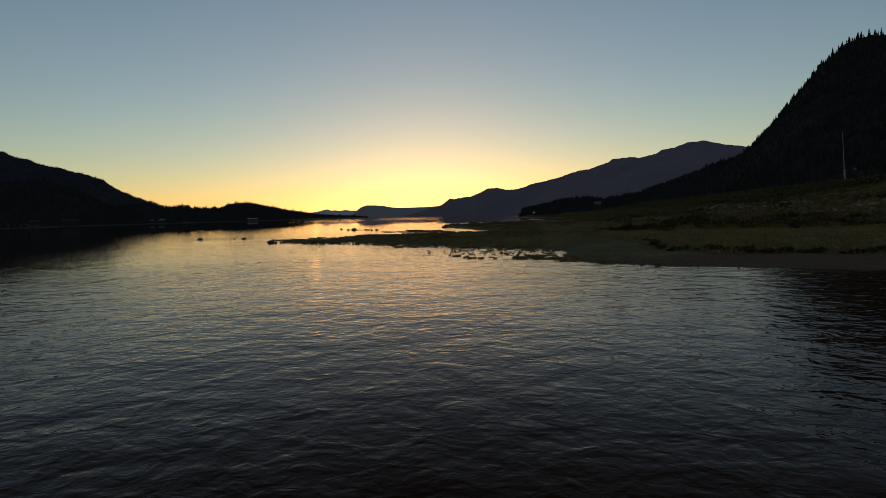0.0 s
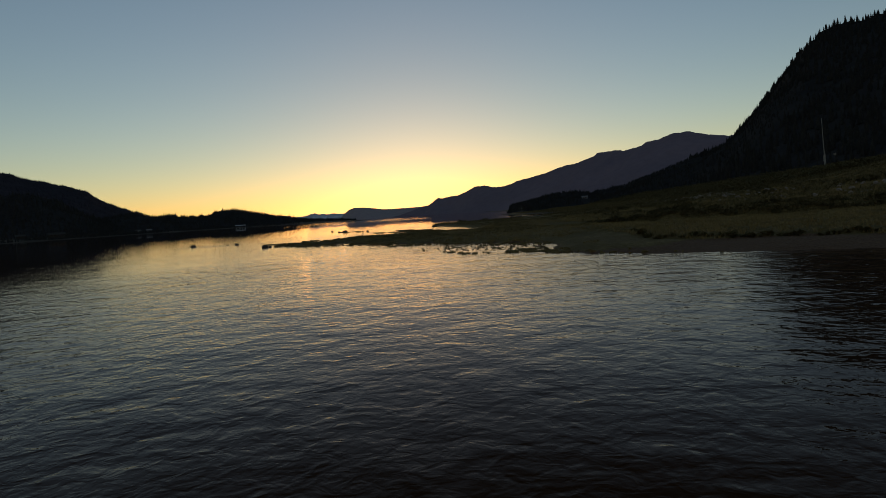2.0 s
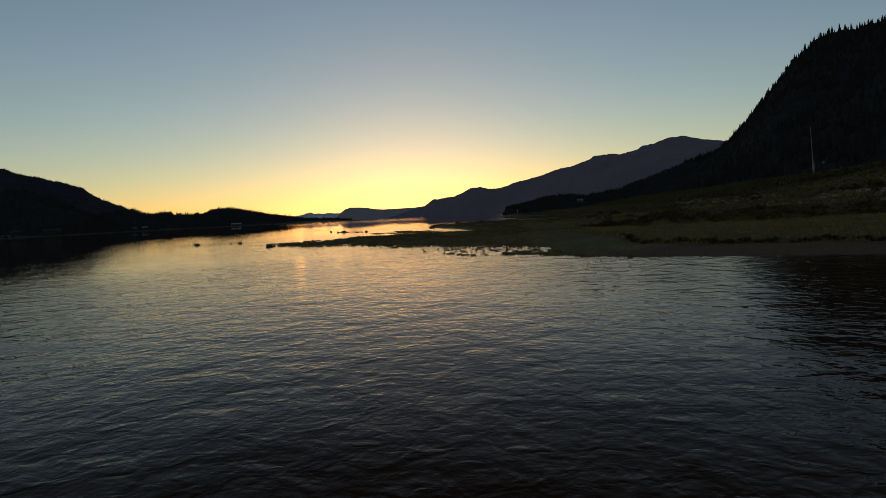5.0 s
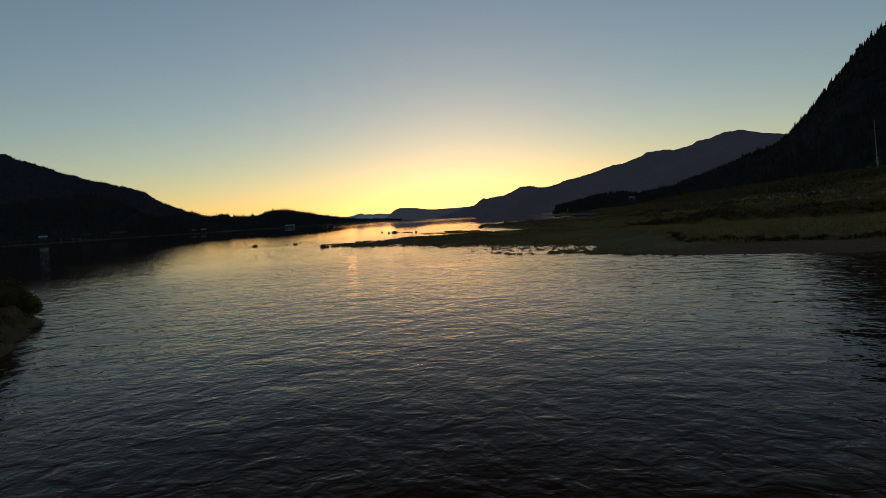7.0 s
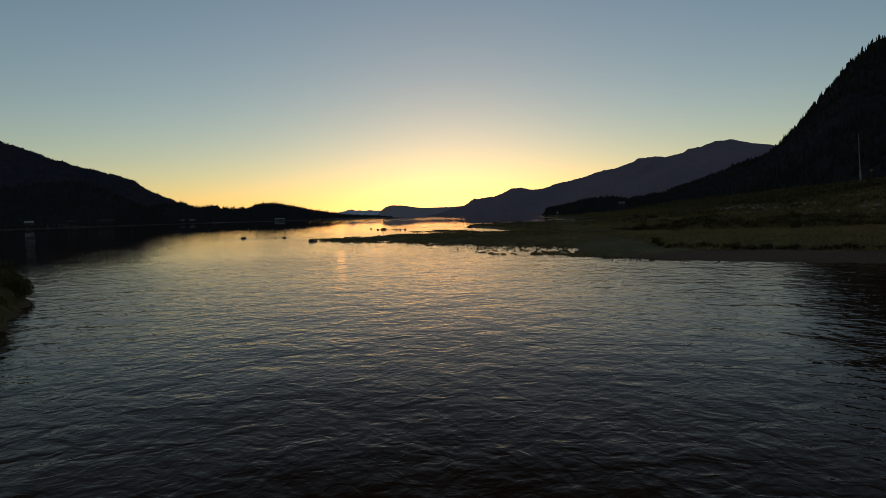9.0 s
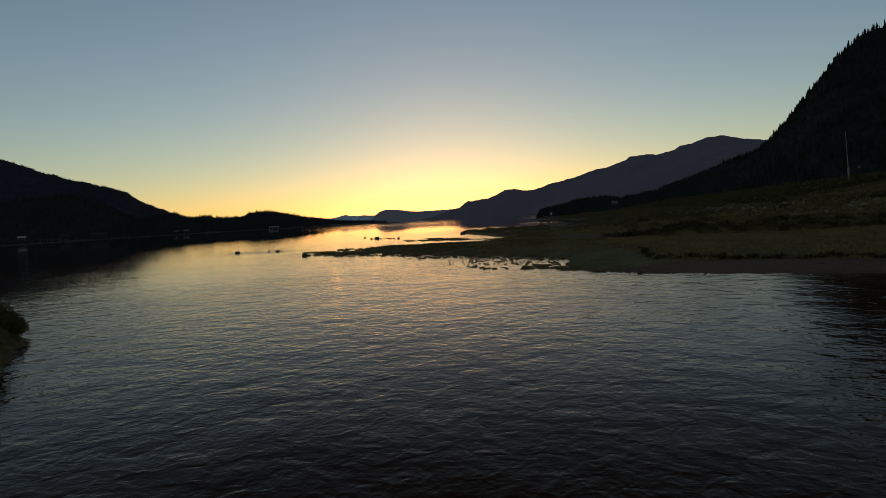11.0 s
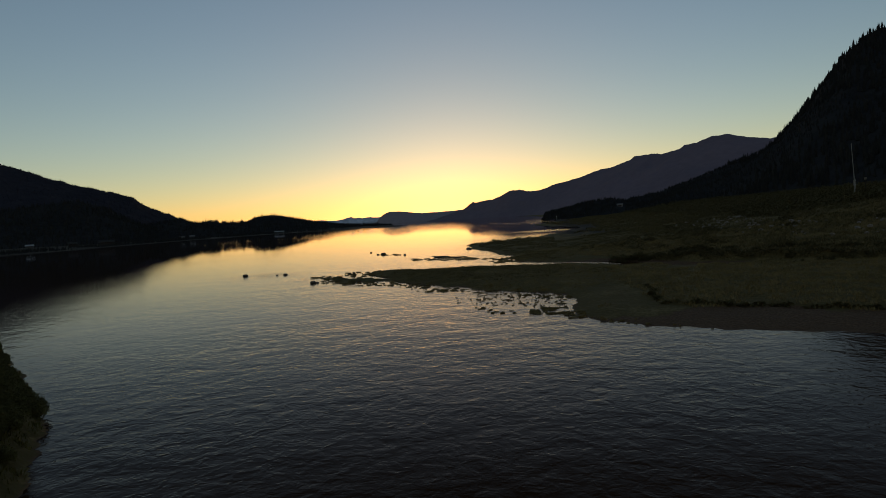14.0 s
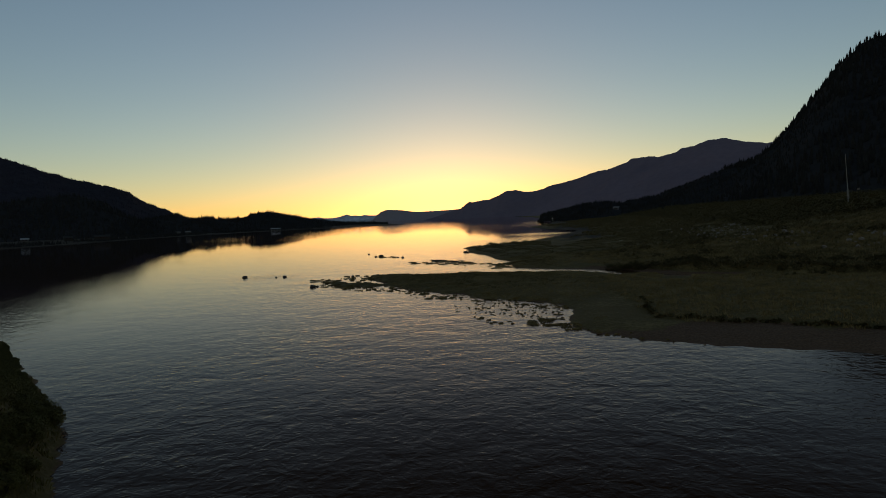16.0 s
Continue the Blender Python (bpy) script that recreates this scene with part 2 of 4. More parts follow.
MAT_POLE = surface("bare_pole_wood", (0.22, 0.20, 0.17), (0.38, 0.35, 0.30), 2.0, 0.7, 0.3, 0.01, 10)
MAT_BARK = surface("dark_bark", (0.03, 0.024, 0.018), (0.08, 0.065, 0.05), 3.0, 0.9, 0.4, 0.02, 8)
MAT_WHITE = surface("white_paint", (0.26, 0.26, 0.25), (0.38, 0.38, 0.36), 1.0, 0.6, 0.1, 0.005, 10)
MAT_WALL = surface("grey_boards", (0.06, 0.06, 0.055), (0.10, 0.095, 0.09), 1.0, 0.8, 0.2, 0.01, 10)
MAT_BOARD = surface("pale_boards", (0.15, 0.14, 0.13), (0.23, 0.215, 0.2), 1.0, 0.8, 0.2, 0.01, 10)
MAT_SHED = surface("dark_stained_boards", (0.022, 0.02, 0.018), (0.045, 0.04, 0.035), 1.0, 0.8, 0.2, 0.01, 10)
MAT_GLASS = surface("dark_window_glass", (0.01, 0.011, 0.012), (0.02, 0.02, 0.022), 1.0, 0.12, 0, 0, 6, spec=0.5)
MAT_METAL = surface("galvanised_steel", (0.30, 0.31, 0.32), (0.5, 0.5, 0.5), 2.0, 0.4, 0.1, 0.002, 8, metal=0.8)
MAT_LAMP, _t, _p = nodes_of("lit_lamp")
_p.inputs["Emission Color"].default_value, _p.inputs["Emission Strength"].default_value = (1, 0.9, 0.75, 1), 1.4


# ---- helpers of this scene ----
def mesh_of(name, verts, faces, mat, smooth=False):
    me = bpy.data.meshes.new(name)
    me.from_pydata(verts, [], faces)
    me.materials.append(mat)
    if smooth:
        me.polygons.foreach_set("use_smooth", [True] * len(me.polygons))
    me.update()
    return me


def part(name, bm, material, parent, label=""):
    me = bpy.data.meshes.new(name)
    bm.to_mesh(me)
    bm.free()
    me.materials.append(material)
    ob = new(name, me)
    ob.parent = parent
    if label:
        tagged(ob, label)
    return ob


def empty(name, m, label, category, group=""):
    ob = new(name)
    ob.matrix_basis = m
    return tagged(ob, label, category, group)


def tube(bm, pts, radii, sides=7):
    """A bent tapered stick through the points."""
    rings = []
    for k, (p, r) in enumerate(zip(pts, radii)):
        a, b = Vector(pts[max(k - 1, 0)]), Vector(pts[min(k + 1, len(pts) - 1)])
        q = (b - a).to_track_quat("Z", "Y")
        rings.append([bm.verts.new(Vector(p) + q @ Vector((r * math.cos(6.2832 * j / sides), r * math.sin(6.2832 * j / sides), 0))) for j in range(sides)])
    for lo, hi in zip(rings, rings[1:]):
        for j in range(sides):
            bm.faces.new((lo[j], lo[(j + 1) % sides], hi[(j + 1) % sides], hi[j]))
    bm.faces.new(rings[-1])
    bm.faces.new(rings[0][::-1])


def box(bm, x0, x1, y0, y1, z0, z1):
    v = [bm.verts.new(p) for p in ((x0, y0, z0), (x1, y0, z0), (x1, y1, z0), (x0, y1, z0), (x0, y0, z1), (x1, y0, z1), (x1, y1, z1), (x0, y1, z1))]
    for f in ((3, 2, 1, 0), (4, 5, 6, 7), (0, 1, 5, 4), (1, 2, 6, 5), (2, 3, 7, 6), (3, 0, 4, 7)):
        bm.faces.new([v[k] for k in f])


# ---- the lie of the land ----
RIGHT_BANK = [(-27.5, 86), (-25.4, 80.5), (-22.6, 74.5), (-18.9, 67), (-15, 64), (-12.5, 60.6), (-9.8, 58.8), (-6.5, 54.6), (-3.6, 52.6), (-0.6, 51.2), (2.2, 47.5),
              (2.0, 42), (1.9, 37.6), (3.4, 34.1), (6.2, 32), (10.2, 29.5), (14.3, 28.2), (20, 26), (30, 21), (45, 12), (80, -5), (200, -60), (4900, -900), (4900, 4900), (-600, 4900)]
RIGHT_BACK = [(-330, 3400), (-150, 2400), (-20, 1300), (0, 850), (10, 600), (5, 480), (-10, 400), (0, 330), (15, 281), (8, 235), (-5, 190), (-15, 181), (-20.5, 160),
              (-18.2, 141), (-16, 135), (-12.5, 127), (-9, 112), (-5.8, 107), (-5.2, 92.5), (-1, 89.4), (3, 86.6), (9.8, 83.4), (9.2, 80.2), (-1, 82), (-9.6, 84), (-14, 84), (-18, 82.8), (-24.3, 86.3)]
ISLET = [(-32, 77.5), (-29.4, 72.6), (-26.4, 69.2), (-22.6, 68.2), (-20.4, 71.6), (-23.4, 74), (-26.2, 75.2), (-29, 77)]
LEFT_BANK = [(-24.4, 15.8), (-21.3, 12.6), (-17, 6.9), (-15.5, 4.6), (-15.3, 1), (-17, -12), (-26, -40), (-60, -120), (-300, -700), (-900, -4900), (-4900, -4900), (-4900, 4900), (-1500, 4900),
             (-900, 3400), (-380, 1500), (-222, 980), (-214, 935), (-240, 938), (-338, 1000), (-420, 965), (-470, 800), (-455, 600), (-420, 420), (-330, 260), (-170, 116), (-62, 50), (-44, 33.5), (-34, 24.8), (-28.6, 19.8)]
TERRACE = [(-5, 94), (0, 90.6), (4, 87.6), (10, 83.6), (17, 75), (28, 67.5), (50, 56), (110, 20), (400, -140), (4900, -300), (4900, 4900), (0, 4900), (40, 1000), (24, 300), (2, 200), (-13, 165), (-15, 145), (-9.5, 125), (-4.5, 108)]
CHANNEL = [(4, 84.4), (10, 82), (17, 73.4), (28, 66), (50, 54.5), (110, 18.5), (109, 17), (49, 52.8), (27, 64.4), (16, 71), (8, 78.4)]
SLOPE_TOE = [(400, -150), (120, 18), (60, 60), (36, 80), (27, 100), (28, 130), (36, 190), (44, 285), (50, 400), (50, 600), (40, 900)]


def inside_distance(px, py, poly):
    """Distance to the polygon's edge, positive inside."""
    near, inn = np.full(px.shape, 1e9), np.zeros(px.shape, bool)
    for (ax, ay), (bx, by) in zip(poly, poly[1:] + poly[:1]):
        dx, dy = bx - ax, by - ay
        u = np.clip(((px - ax) * dx + (py - ay) * dy) / (dx * dx + dy * dy), 0, 1)
        near = np.minimum(near, np.hypot(px - ax - u * dx, py - ay - u * dy))
        if ay != by:
            inn ^= ((ay > py) != (by > py)) & (px < ax + dx * (py - ay) / dy)
    return np.where(inn, near, -near)


def wobble(px, py):
    """A cheap smooth unevenness, about -1 to 1."""
    return (np.sin(px * 0.9 + 1.3 * np.sin(py * 0.37)) * np.sin(py * 0.8 + 1.7 * np.sin(px * 0.29 + 2)) + 0.6 * np.sin(px * 2.3 + py * 1.1 + 2 * np.sin(py * 0.9)) * np.sin(py * 2.7 - px * 0.7)) / 1.6


def land(px, py):
    px, py = np.asarray(px, float), np.asarray(py, float)
    w = wobble(px, py)
    right = np.maximum(inside_distance(px, py, RIGHT_BANK + RIGHT_BACK), inside_distance(px, py, ISLET) - 0.5) + (0.5 + 0.5 * np.clip((2 - px) / 12, 0, 1) * (py < 82)) * w + (0.45 * wobble(px * 2.3 + 5, py * 2.1) - 0.3) * np.clip((4 - px) / 6, 0, 1) * (px > -60) * (py < 100)
    right = right + 0.9 * wobble(px * 1.6 - 3, py * 1.1 + 2) * np.clip((-8 - px) / 10, 0, 1) * (px > -60) * (py < 95)
    left = inside_distance(px, py, LEFT_BANK) + 0.4 * w
    d = np.maximum(right, left)
    z = np.where(d < 0, np.maximum(d * 0.18, -1.6), 0.0)
    flat = np.interp(right, [0, 0.6, 3, 8, 16, 60], [0, 0.07, 0.2, 0.42, 0.6, 0.9])
    flat = flat + np.interp(right + 1.1 * wobble(px * 0.3 + 2, py * 0.3) + 0.4 * w, [6.3, 6.7], [0, 0.2]) * np.clip((px - 4) / 4, 0, 1) * (py < 60)
    toe = inside_distance(px, py, SLOPE_TOE + [(4900, 900), (4900, -150)])
    rise = np.interp(toe, [0, 2, 9, 20, 44, 80, 300, 4900], [0, 0.3, 0.8, 2.1, 6.5, 8.2, 9.0, 18])
    near_left = np.exp(-(((px + 24) / 15) ** 2 + ((py - 5) / 12) ** 2))
    bank = np.interp(left, [0, 0.5, 1.4, 3, 6, 30, 200, 4900], [0, 0.5, 1.9, 2.8, 3.3, 3.6, 5, 12]) * near_left + np.interp(left, [0, 3, 40, 300, 4900], [0, 0.4, 1.5, 6, 40])
    step = np.interp(inside_distance(px, py, TERRACE) + 0.5 * w, [0, 1.0, 5, 20], [0, 0.65, 0.95, 1.1])
    step = step * np.clip((px - 4) / 16, 0, 1)
    step = step - np.interp(inside_distance(px, py, CHANNEL), [-2.5, 0, 0.6], [0, 0.25, 0.62])
    flat = flat + 0.22 * np.clip((11 - px) / 7, 0, 1) * np.clip(right / 2, 0, 1)
    flat = flat * (1 - 0.6 * np.clip((py - 130) / 50, 0, 1) * np.clip((34 - px) / 16, 0, 1))
    step = step * (1 - 0.9 * np.clip((py - 150) / 40, 0, 1) * np.clip((34 - px) / 12, 0, 1))
    hummock = 0.22 * wobble(px * 0.35, py * 0.3 + 7) + 0.12 * wobble(px * 0.9 + 3, py * 0.8)
    flat = flat + np.where(right > 0, step + hummock * np.clip(right / 12, 0, 1) * np.clip((px + 8) / 16, 0.15, 1), 0)
    z = z + np.where(right > 0, flat + rise + 0.05 * w * np.clip(right, 0, 1), 0) + np.where(left > 0, bank, 0)
    return z


def spread(lo, hi, step, far, grow=1.13):
    dense = list(np.arange(lo, hi + 1e-6, step))
    out, s = [], step
    while True:
        s *= grow
        nxt = (out[-1] if out else hi) + s
        if nxt >= far:
            break
        out.append(nxt)
    back, s = [], step
    while True:
        s *= grow
        nxt = (back[-1] if back else lo) - s
        if nxt <= -far:
            break
        back.append(nxt)
    return np.array([-far] + back[::-1] + dense + out + [far])


def build_ground():
    gx, gy = spread(-40, 70, 0.4, 4900), spread(0, 130, 0.4, 4900)
    X, Y = np.meshgrid(gx, gy)
    Z = land(X, Y)
    n, m = len(gx), len(gy)
    me = bpy.data.meshes.new("ground")
    co = np.stack([X, Y, Z], -1).reshape(-1, 3).astype(np.float32)
    a = (np.arange(m - 1)[:, None] * n + np.arange(n - 1)).reshape(-1)
    quads = np.stack([a, a + 1, a + n + 1, a + n], -1).astype(np.int32)
    me.from_pydata(co, [], quads)
    me.polygons.foreach_set("use_smooth", np.ones(len(quads), bool))
    me.materials.append(MAT_GROUND)
    return tagged(new("ground", me), "dark grassy river flat with gravel shore", "ground", kind="structure")


build_ground()
me = mesh_of("water", [(-4900, -4900, 0), (4900, -4900, 0), (4900, 4900, 0), (-4900, 4900, 0)], [(0, 1, 2, 3)], MAT_WATER)
tagged(new("water", me), "rippled river water reflecting the dusk sky", "water", kind="structure")


# ---- mountains ----
def smooth_line(pts, n):
    p = np.array(pts, float)
    u = np.r_[0, np.cumsum(np.hypot(*np.diff(p[:, :2], axis=0).T) + 1e-6)]
    s = np.linspace(0, u[-1], n)
    return np.stack([np.interp(s, u, p[:, k]) for k in range(3)], -1)


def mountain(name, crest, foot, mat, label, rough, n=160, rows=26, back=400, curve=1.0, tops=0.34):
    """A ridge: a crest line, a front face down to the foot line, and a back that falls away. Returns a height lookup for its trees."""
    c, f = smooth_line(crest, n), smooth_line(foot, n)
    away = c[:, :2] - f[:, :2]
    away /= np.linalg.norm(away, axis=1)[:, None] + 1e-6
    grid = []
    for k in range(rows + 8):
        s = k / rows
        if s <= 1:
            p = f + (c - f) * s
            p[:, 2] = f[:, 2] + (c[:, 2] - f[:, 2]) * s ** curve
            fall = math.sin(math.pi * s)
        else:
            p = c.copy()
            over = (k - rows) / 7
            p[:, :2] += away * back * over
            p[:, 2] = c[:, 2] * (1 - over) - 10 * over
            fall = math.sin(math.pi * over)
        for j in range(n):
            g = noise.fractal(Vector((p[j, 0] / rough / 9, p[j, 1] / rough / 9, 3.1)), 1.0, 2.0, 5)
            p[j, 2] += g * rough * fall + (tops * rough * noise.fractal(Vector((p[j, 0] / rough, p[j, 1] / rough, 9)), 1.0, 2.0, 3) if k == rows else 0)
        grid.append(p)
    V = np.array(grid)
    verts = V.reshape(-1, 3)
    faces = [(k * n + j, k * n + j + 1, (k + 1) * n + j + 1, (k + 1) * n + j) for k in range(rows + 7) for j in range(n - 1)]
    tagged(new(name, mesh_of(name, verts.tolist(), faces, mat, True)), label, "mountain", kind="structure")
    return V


def conifer_arrays(rng, tiers=4, sides=5):
    """One small far conifer, a unit tall: ragged stacked skirts."""
    v, f = [], []
    for k in range(tiers):
        z0, z1 = 0.08 + 0.86 * k / tiers * 0.95, 0.08 + 0.92 * min(1, (k + 1.7) / tiers)
        z1 = min(z1, 1.0) if k < tiers - 1 else 1.0
        r = 0.17 * (1 - k / tiers) + 0.02
        base = len(v)
        v.append((0, 0, z1))
        for j in range(sides * 2):
            a = math.pi * j / sides + rng.uniform(-0.15, 0.15)
            q = r * (rng.uniform(0.8, 1.15) if j % 2 else rng.uniform(0.45, 0.65))
            v.append((q * math.cos(a), q * math.sin(a), z0 + rng.uniform(-0.03, 0.03) + (0 if j % 2 else 0.04)))
        for j in range(sides * 2):
            f.append((base, base + 1 + j, base + 1 + (j + 1) % (sides * 2)))
    return np.array(v), np.array(f)


def forest(name, places, heights, label, seed, mat=None):
    """Uncountable far conifers joined into one object."""
    rng = random.Random(seed)
    kinds = [conifer_arrays(rng) for _ in range(6)]
    vs, fs, base = [], [], 0
    for (x, y, z), h in zip(places, heights):
        v, f = kinds[rng.randrange(6)]
        a, wide = rng.uniform(0, 6.28), rng.uniform(0.8, 1.35)
        ca, sa = math.cos(a) * wide, math.sin(a) * wide
        w = np.stack([(v[:, 0] * ca - v[:, 1] * sa) * h, (v[:, 0] * sa + v[:, 1] * ca) * h, v[:, 2] * h - 0.04 * h], -1) + (x, y, z)
        vs.append(w)
        fs.append(f + base)
        base += len(v)
    V, F = np.concatenate(vs), np.concatenate(fs)
    me = bpy.data.meshes.new(name)
    me.from_pydata(V.astype(np.float32), [], F.astype(np.int32))
    me.materials.append(mat or MAT_FOREST)
    return tagged(new(name, me), label, "forest", kind="stuff")


def scatter(V, count, seed, lo=0.1, hi=1.0, rows=26, u0=0.0, u1=1.0):
    """Random spots on a mountain's face, evenly over it, from lo to hi up the slope."""
    rng = random.Random(seed)
    out = []
    n = V.shape[1]
    for _ in range(count):
        r = (lo + (hi - lo) * rng.random()) * rows
        c = (u0 + (u1 - u0) * rng.random()) * (n - 1.01)
        k, j = int(min(r, rows - 0.01)), int(c)
        a, b = r - k, c - j
        out.append(tuple((V[k, j] * (1 - a) + V[k + 1, j] * a) * (1 - b) + (V[k, j + 1] * (1 - a) + V[k + 1, j + 1] * a) * b))
    return out


# snow-streaked peaks far down the valley; right end raised to block low sky glow
mountain("mountain_1", [(-1900, 4400, 20), (-1712, 4400, 37), (-1646, 4400, 47), (-1611, 4400, 52), (-1573, 4400, 42.5), (-1504, 4400, 40), (-1453, 4400, 46.5), (-1422, 4400, 55.5), (-1392, 4400, 60.5), (-1367, 4400, 50.5), (-1333, 4400, 52), (-1304, 4400, 45.5), (-1262, 4400, 52), (-1224, 4400, 47), (-1191, 4400, 45), (-1116, 4400, 48), (-1030, 4400, 48)],
         [(-1900, 4200, -5), (-1000, 4200, -5)], MAT_SNOW, "far pale mountains with snow patches", 6, n=240, back=200, tops=0.3)
# flat-topped cape, its haze painted as base colour
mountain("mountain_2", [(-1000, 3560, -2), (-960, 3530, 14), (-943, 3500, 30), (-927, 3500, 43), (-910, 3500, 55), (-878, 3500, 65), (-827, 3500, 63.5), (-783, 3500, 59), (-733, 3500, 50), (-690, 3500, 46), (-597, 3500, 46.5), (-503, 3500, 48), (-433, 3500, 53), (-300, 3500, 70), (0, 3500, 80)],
         [(-1020, 3420, -5), (-900, 3380, -5), (-600, 3250, -5), (0, 3200, -5)], MAT_CAPE, "distant flat-topped headland, blue haze tinted into its colour", 7, n=260, back=300, tops=0.12)
# long ridge on the far side of the flats, haze in its colour
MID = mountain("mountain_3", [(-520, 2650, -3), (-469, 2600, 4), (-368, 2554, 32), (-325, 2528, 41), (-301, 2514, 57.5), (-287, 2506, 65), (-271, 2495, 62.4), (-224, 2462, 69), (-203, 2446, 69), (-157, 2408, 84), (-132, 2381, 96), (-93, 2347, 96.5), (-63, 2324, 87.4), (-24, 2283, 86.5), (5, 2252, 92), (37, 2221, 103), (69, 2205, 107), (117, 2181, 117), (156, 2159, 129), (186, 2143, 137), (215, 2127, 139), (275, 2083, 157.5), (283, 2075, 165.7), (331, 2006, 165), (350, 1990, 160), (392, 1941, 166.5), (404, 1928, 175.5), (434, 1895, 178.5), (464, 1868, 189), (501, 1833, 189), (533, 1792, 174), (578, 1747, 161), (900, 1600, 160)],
               [(-490, 2560, -5), (-250, 2250, -5), (0, 1900, -3), (120, 1600, 0), (300, 1250, 5), (600, 1100, 20)], MAT_FAR, "long forested ridge, bluish dusk haze tinted into its colour", 14, n=460, back=500, tops=0.1)
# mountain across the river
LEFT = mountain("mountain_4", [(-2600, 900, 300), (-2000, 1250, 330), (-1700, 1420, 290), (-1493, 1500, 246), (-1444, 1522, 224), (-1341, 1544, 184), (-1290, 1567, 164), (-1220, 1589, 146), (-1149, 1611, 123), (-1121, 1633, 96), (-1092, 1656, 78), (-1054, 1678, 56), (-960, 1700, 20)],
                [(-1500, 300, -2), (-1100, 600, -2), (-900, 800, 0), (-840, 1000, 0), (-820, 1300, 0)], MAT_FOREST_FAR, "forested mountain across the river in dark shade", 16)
LOBE = mountain("mountain_5", [(-1250, 650, 60), (-1050, 800, 62), (-905, 900, 65), (-816, 920, 72), (-779, 940, 76), (-741, 960, 63), (-704, 980, 37), (-632, 1000, 4)],
                [(-800, 450, -2), (-620, 620, -2), (-560, 760, -2), (-540, 900, -2)], MAT_HILL, "low wooded foothill beside the river", 8, back=200)
# wooded point with a knob
POINT = mountain("mountain_6", [(-843, 900, 14), (-778, 935, 19), (-697, 971, 25), (-634, 1006, 36), (-623, 1041, 27), (-615, 1076, 30), (-612, 1112, 26), (-596, 1147, 25), (-593, 1182, 26), (-594, 1218, 33), (-588, 1253, 37), (-582, 1288, 37), (-575, 1324, 31), (-546, 1359, 18), (-491, 1394, 9), (-448, 1429, 6), (-400, 1465, 3), (-372, 1490, -2)],
                 [(-560, 640, -2), (-500, 820, -2), (-460, 960, -2), (-400, 1020, -2), (-350, 1050, -3), (-345, 1250, -3), (-372, 1480, -3)], MAT_HILL, "low wooded point with a rounded knob", 3, back=150)
# steep mountain behind the flats; unseen right crest raised to darken the water
NEAR = mountain("mountain_7", [(0, 640, 6), (11, 650, 8), (73, 690, 14), (125, 720, 22), (172, 740, 36), (210, 750, 49), (244, 755, 58), (255, 738, 67), (258, 718, 78), (264, 698, 90.5), (271.5, 678, 105), (274, 658, 118), (276, 638, 130), (281, 618, 139), (290, 600, 148), (300, 575, 144), (314, 540, 142), (349, 480, 178), (424, 330, 285), (524, 100, 330)],
                [(-5, 590, 0), (30, 560, 1), (70, 520, 3), (95, 440, 5), (105, 360, 6), (112, 300, 7), (125, 220, 7), (150, 160, 7), (230, 90, 7), (330, 0, 7)], MAT_HILL, "steep forested mountain in deep shade", 9, n=220, back=300)

rng = random.Random(5)
P = scatter(NEAR, 11000, 1, 0.03, 0.97) + scatter(NEAR, 700, 2, 0.97, 1.0)
P = [p for p in P if not (abs(p[0] - 68.5 * (p[1] + 12) / 612) < 4 and p[1] < 604)]  # trees left out along the camera's line of sight to the house
forest("forest", P, [rng.uniform(3.6, 6.2) * rng.choice((1, 1, 1, 1.3)) * (0.5 if p[0] < 200 and p[1] > 380 else 1.0) for p in P], "dense dark conifers covering the steep mountain", 1)
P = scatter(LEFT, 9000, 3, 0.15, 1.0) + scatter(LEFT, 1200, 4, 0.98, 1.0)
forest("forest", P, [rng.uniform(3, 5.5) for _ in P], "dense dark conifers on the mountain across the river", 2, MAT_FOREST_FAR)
P = scatter(LOBE, 4200, 5, 0.03, 1.0)
forest("forest", P, [rng.uniform(4, 7.5) for _ in P], "dark conifers on the low foothill", 3)
P = scatter(POINT, 4600, 6, 0.02, 1.0) + scatter(POINT, 500, 7, 0.95, 1.0)
forest("forest", P, [rng.uniform(3, 4.8) * rng.choice((1, 1, 1, 1, 1.5)) for _ in P], "dark conifers along the wooded point", 4)
line = smooth_line([(-345, 275, 0), (-424, 420, 0), (-458, 600, 0), (-473, 800, 0), (-424, 962, 0), (-340, 998, 0)], 300)
P = [(q[0] - rng.uniform(1, 38), q[1] + rng.uniform(-8, 12)) for q in line for _ in range(9)]
P = [(x, y, float(land([x], [y])[0])) for x, y in P if not (525 < y < 575 or 825 < y < 860)]
forest("forest", [p for p in P if p[2] > 0.05], [rng.uniform(1.5, 4) for _ in P], "low dark alders and young conifers along the far shore", 6)


# ---- pole on the slope ----
def ground_z(x, y):
    return float(land([x], [y])[0])


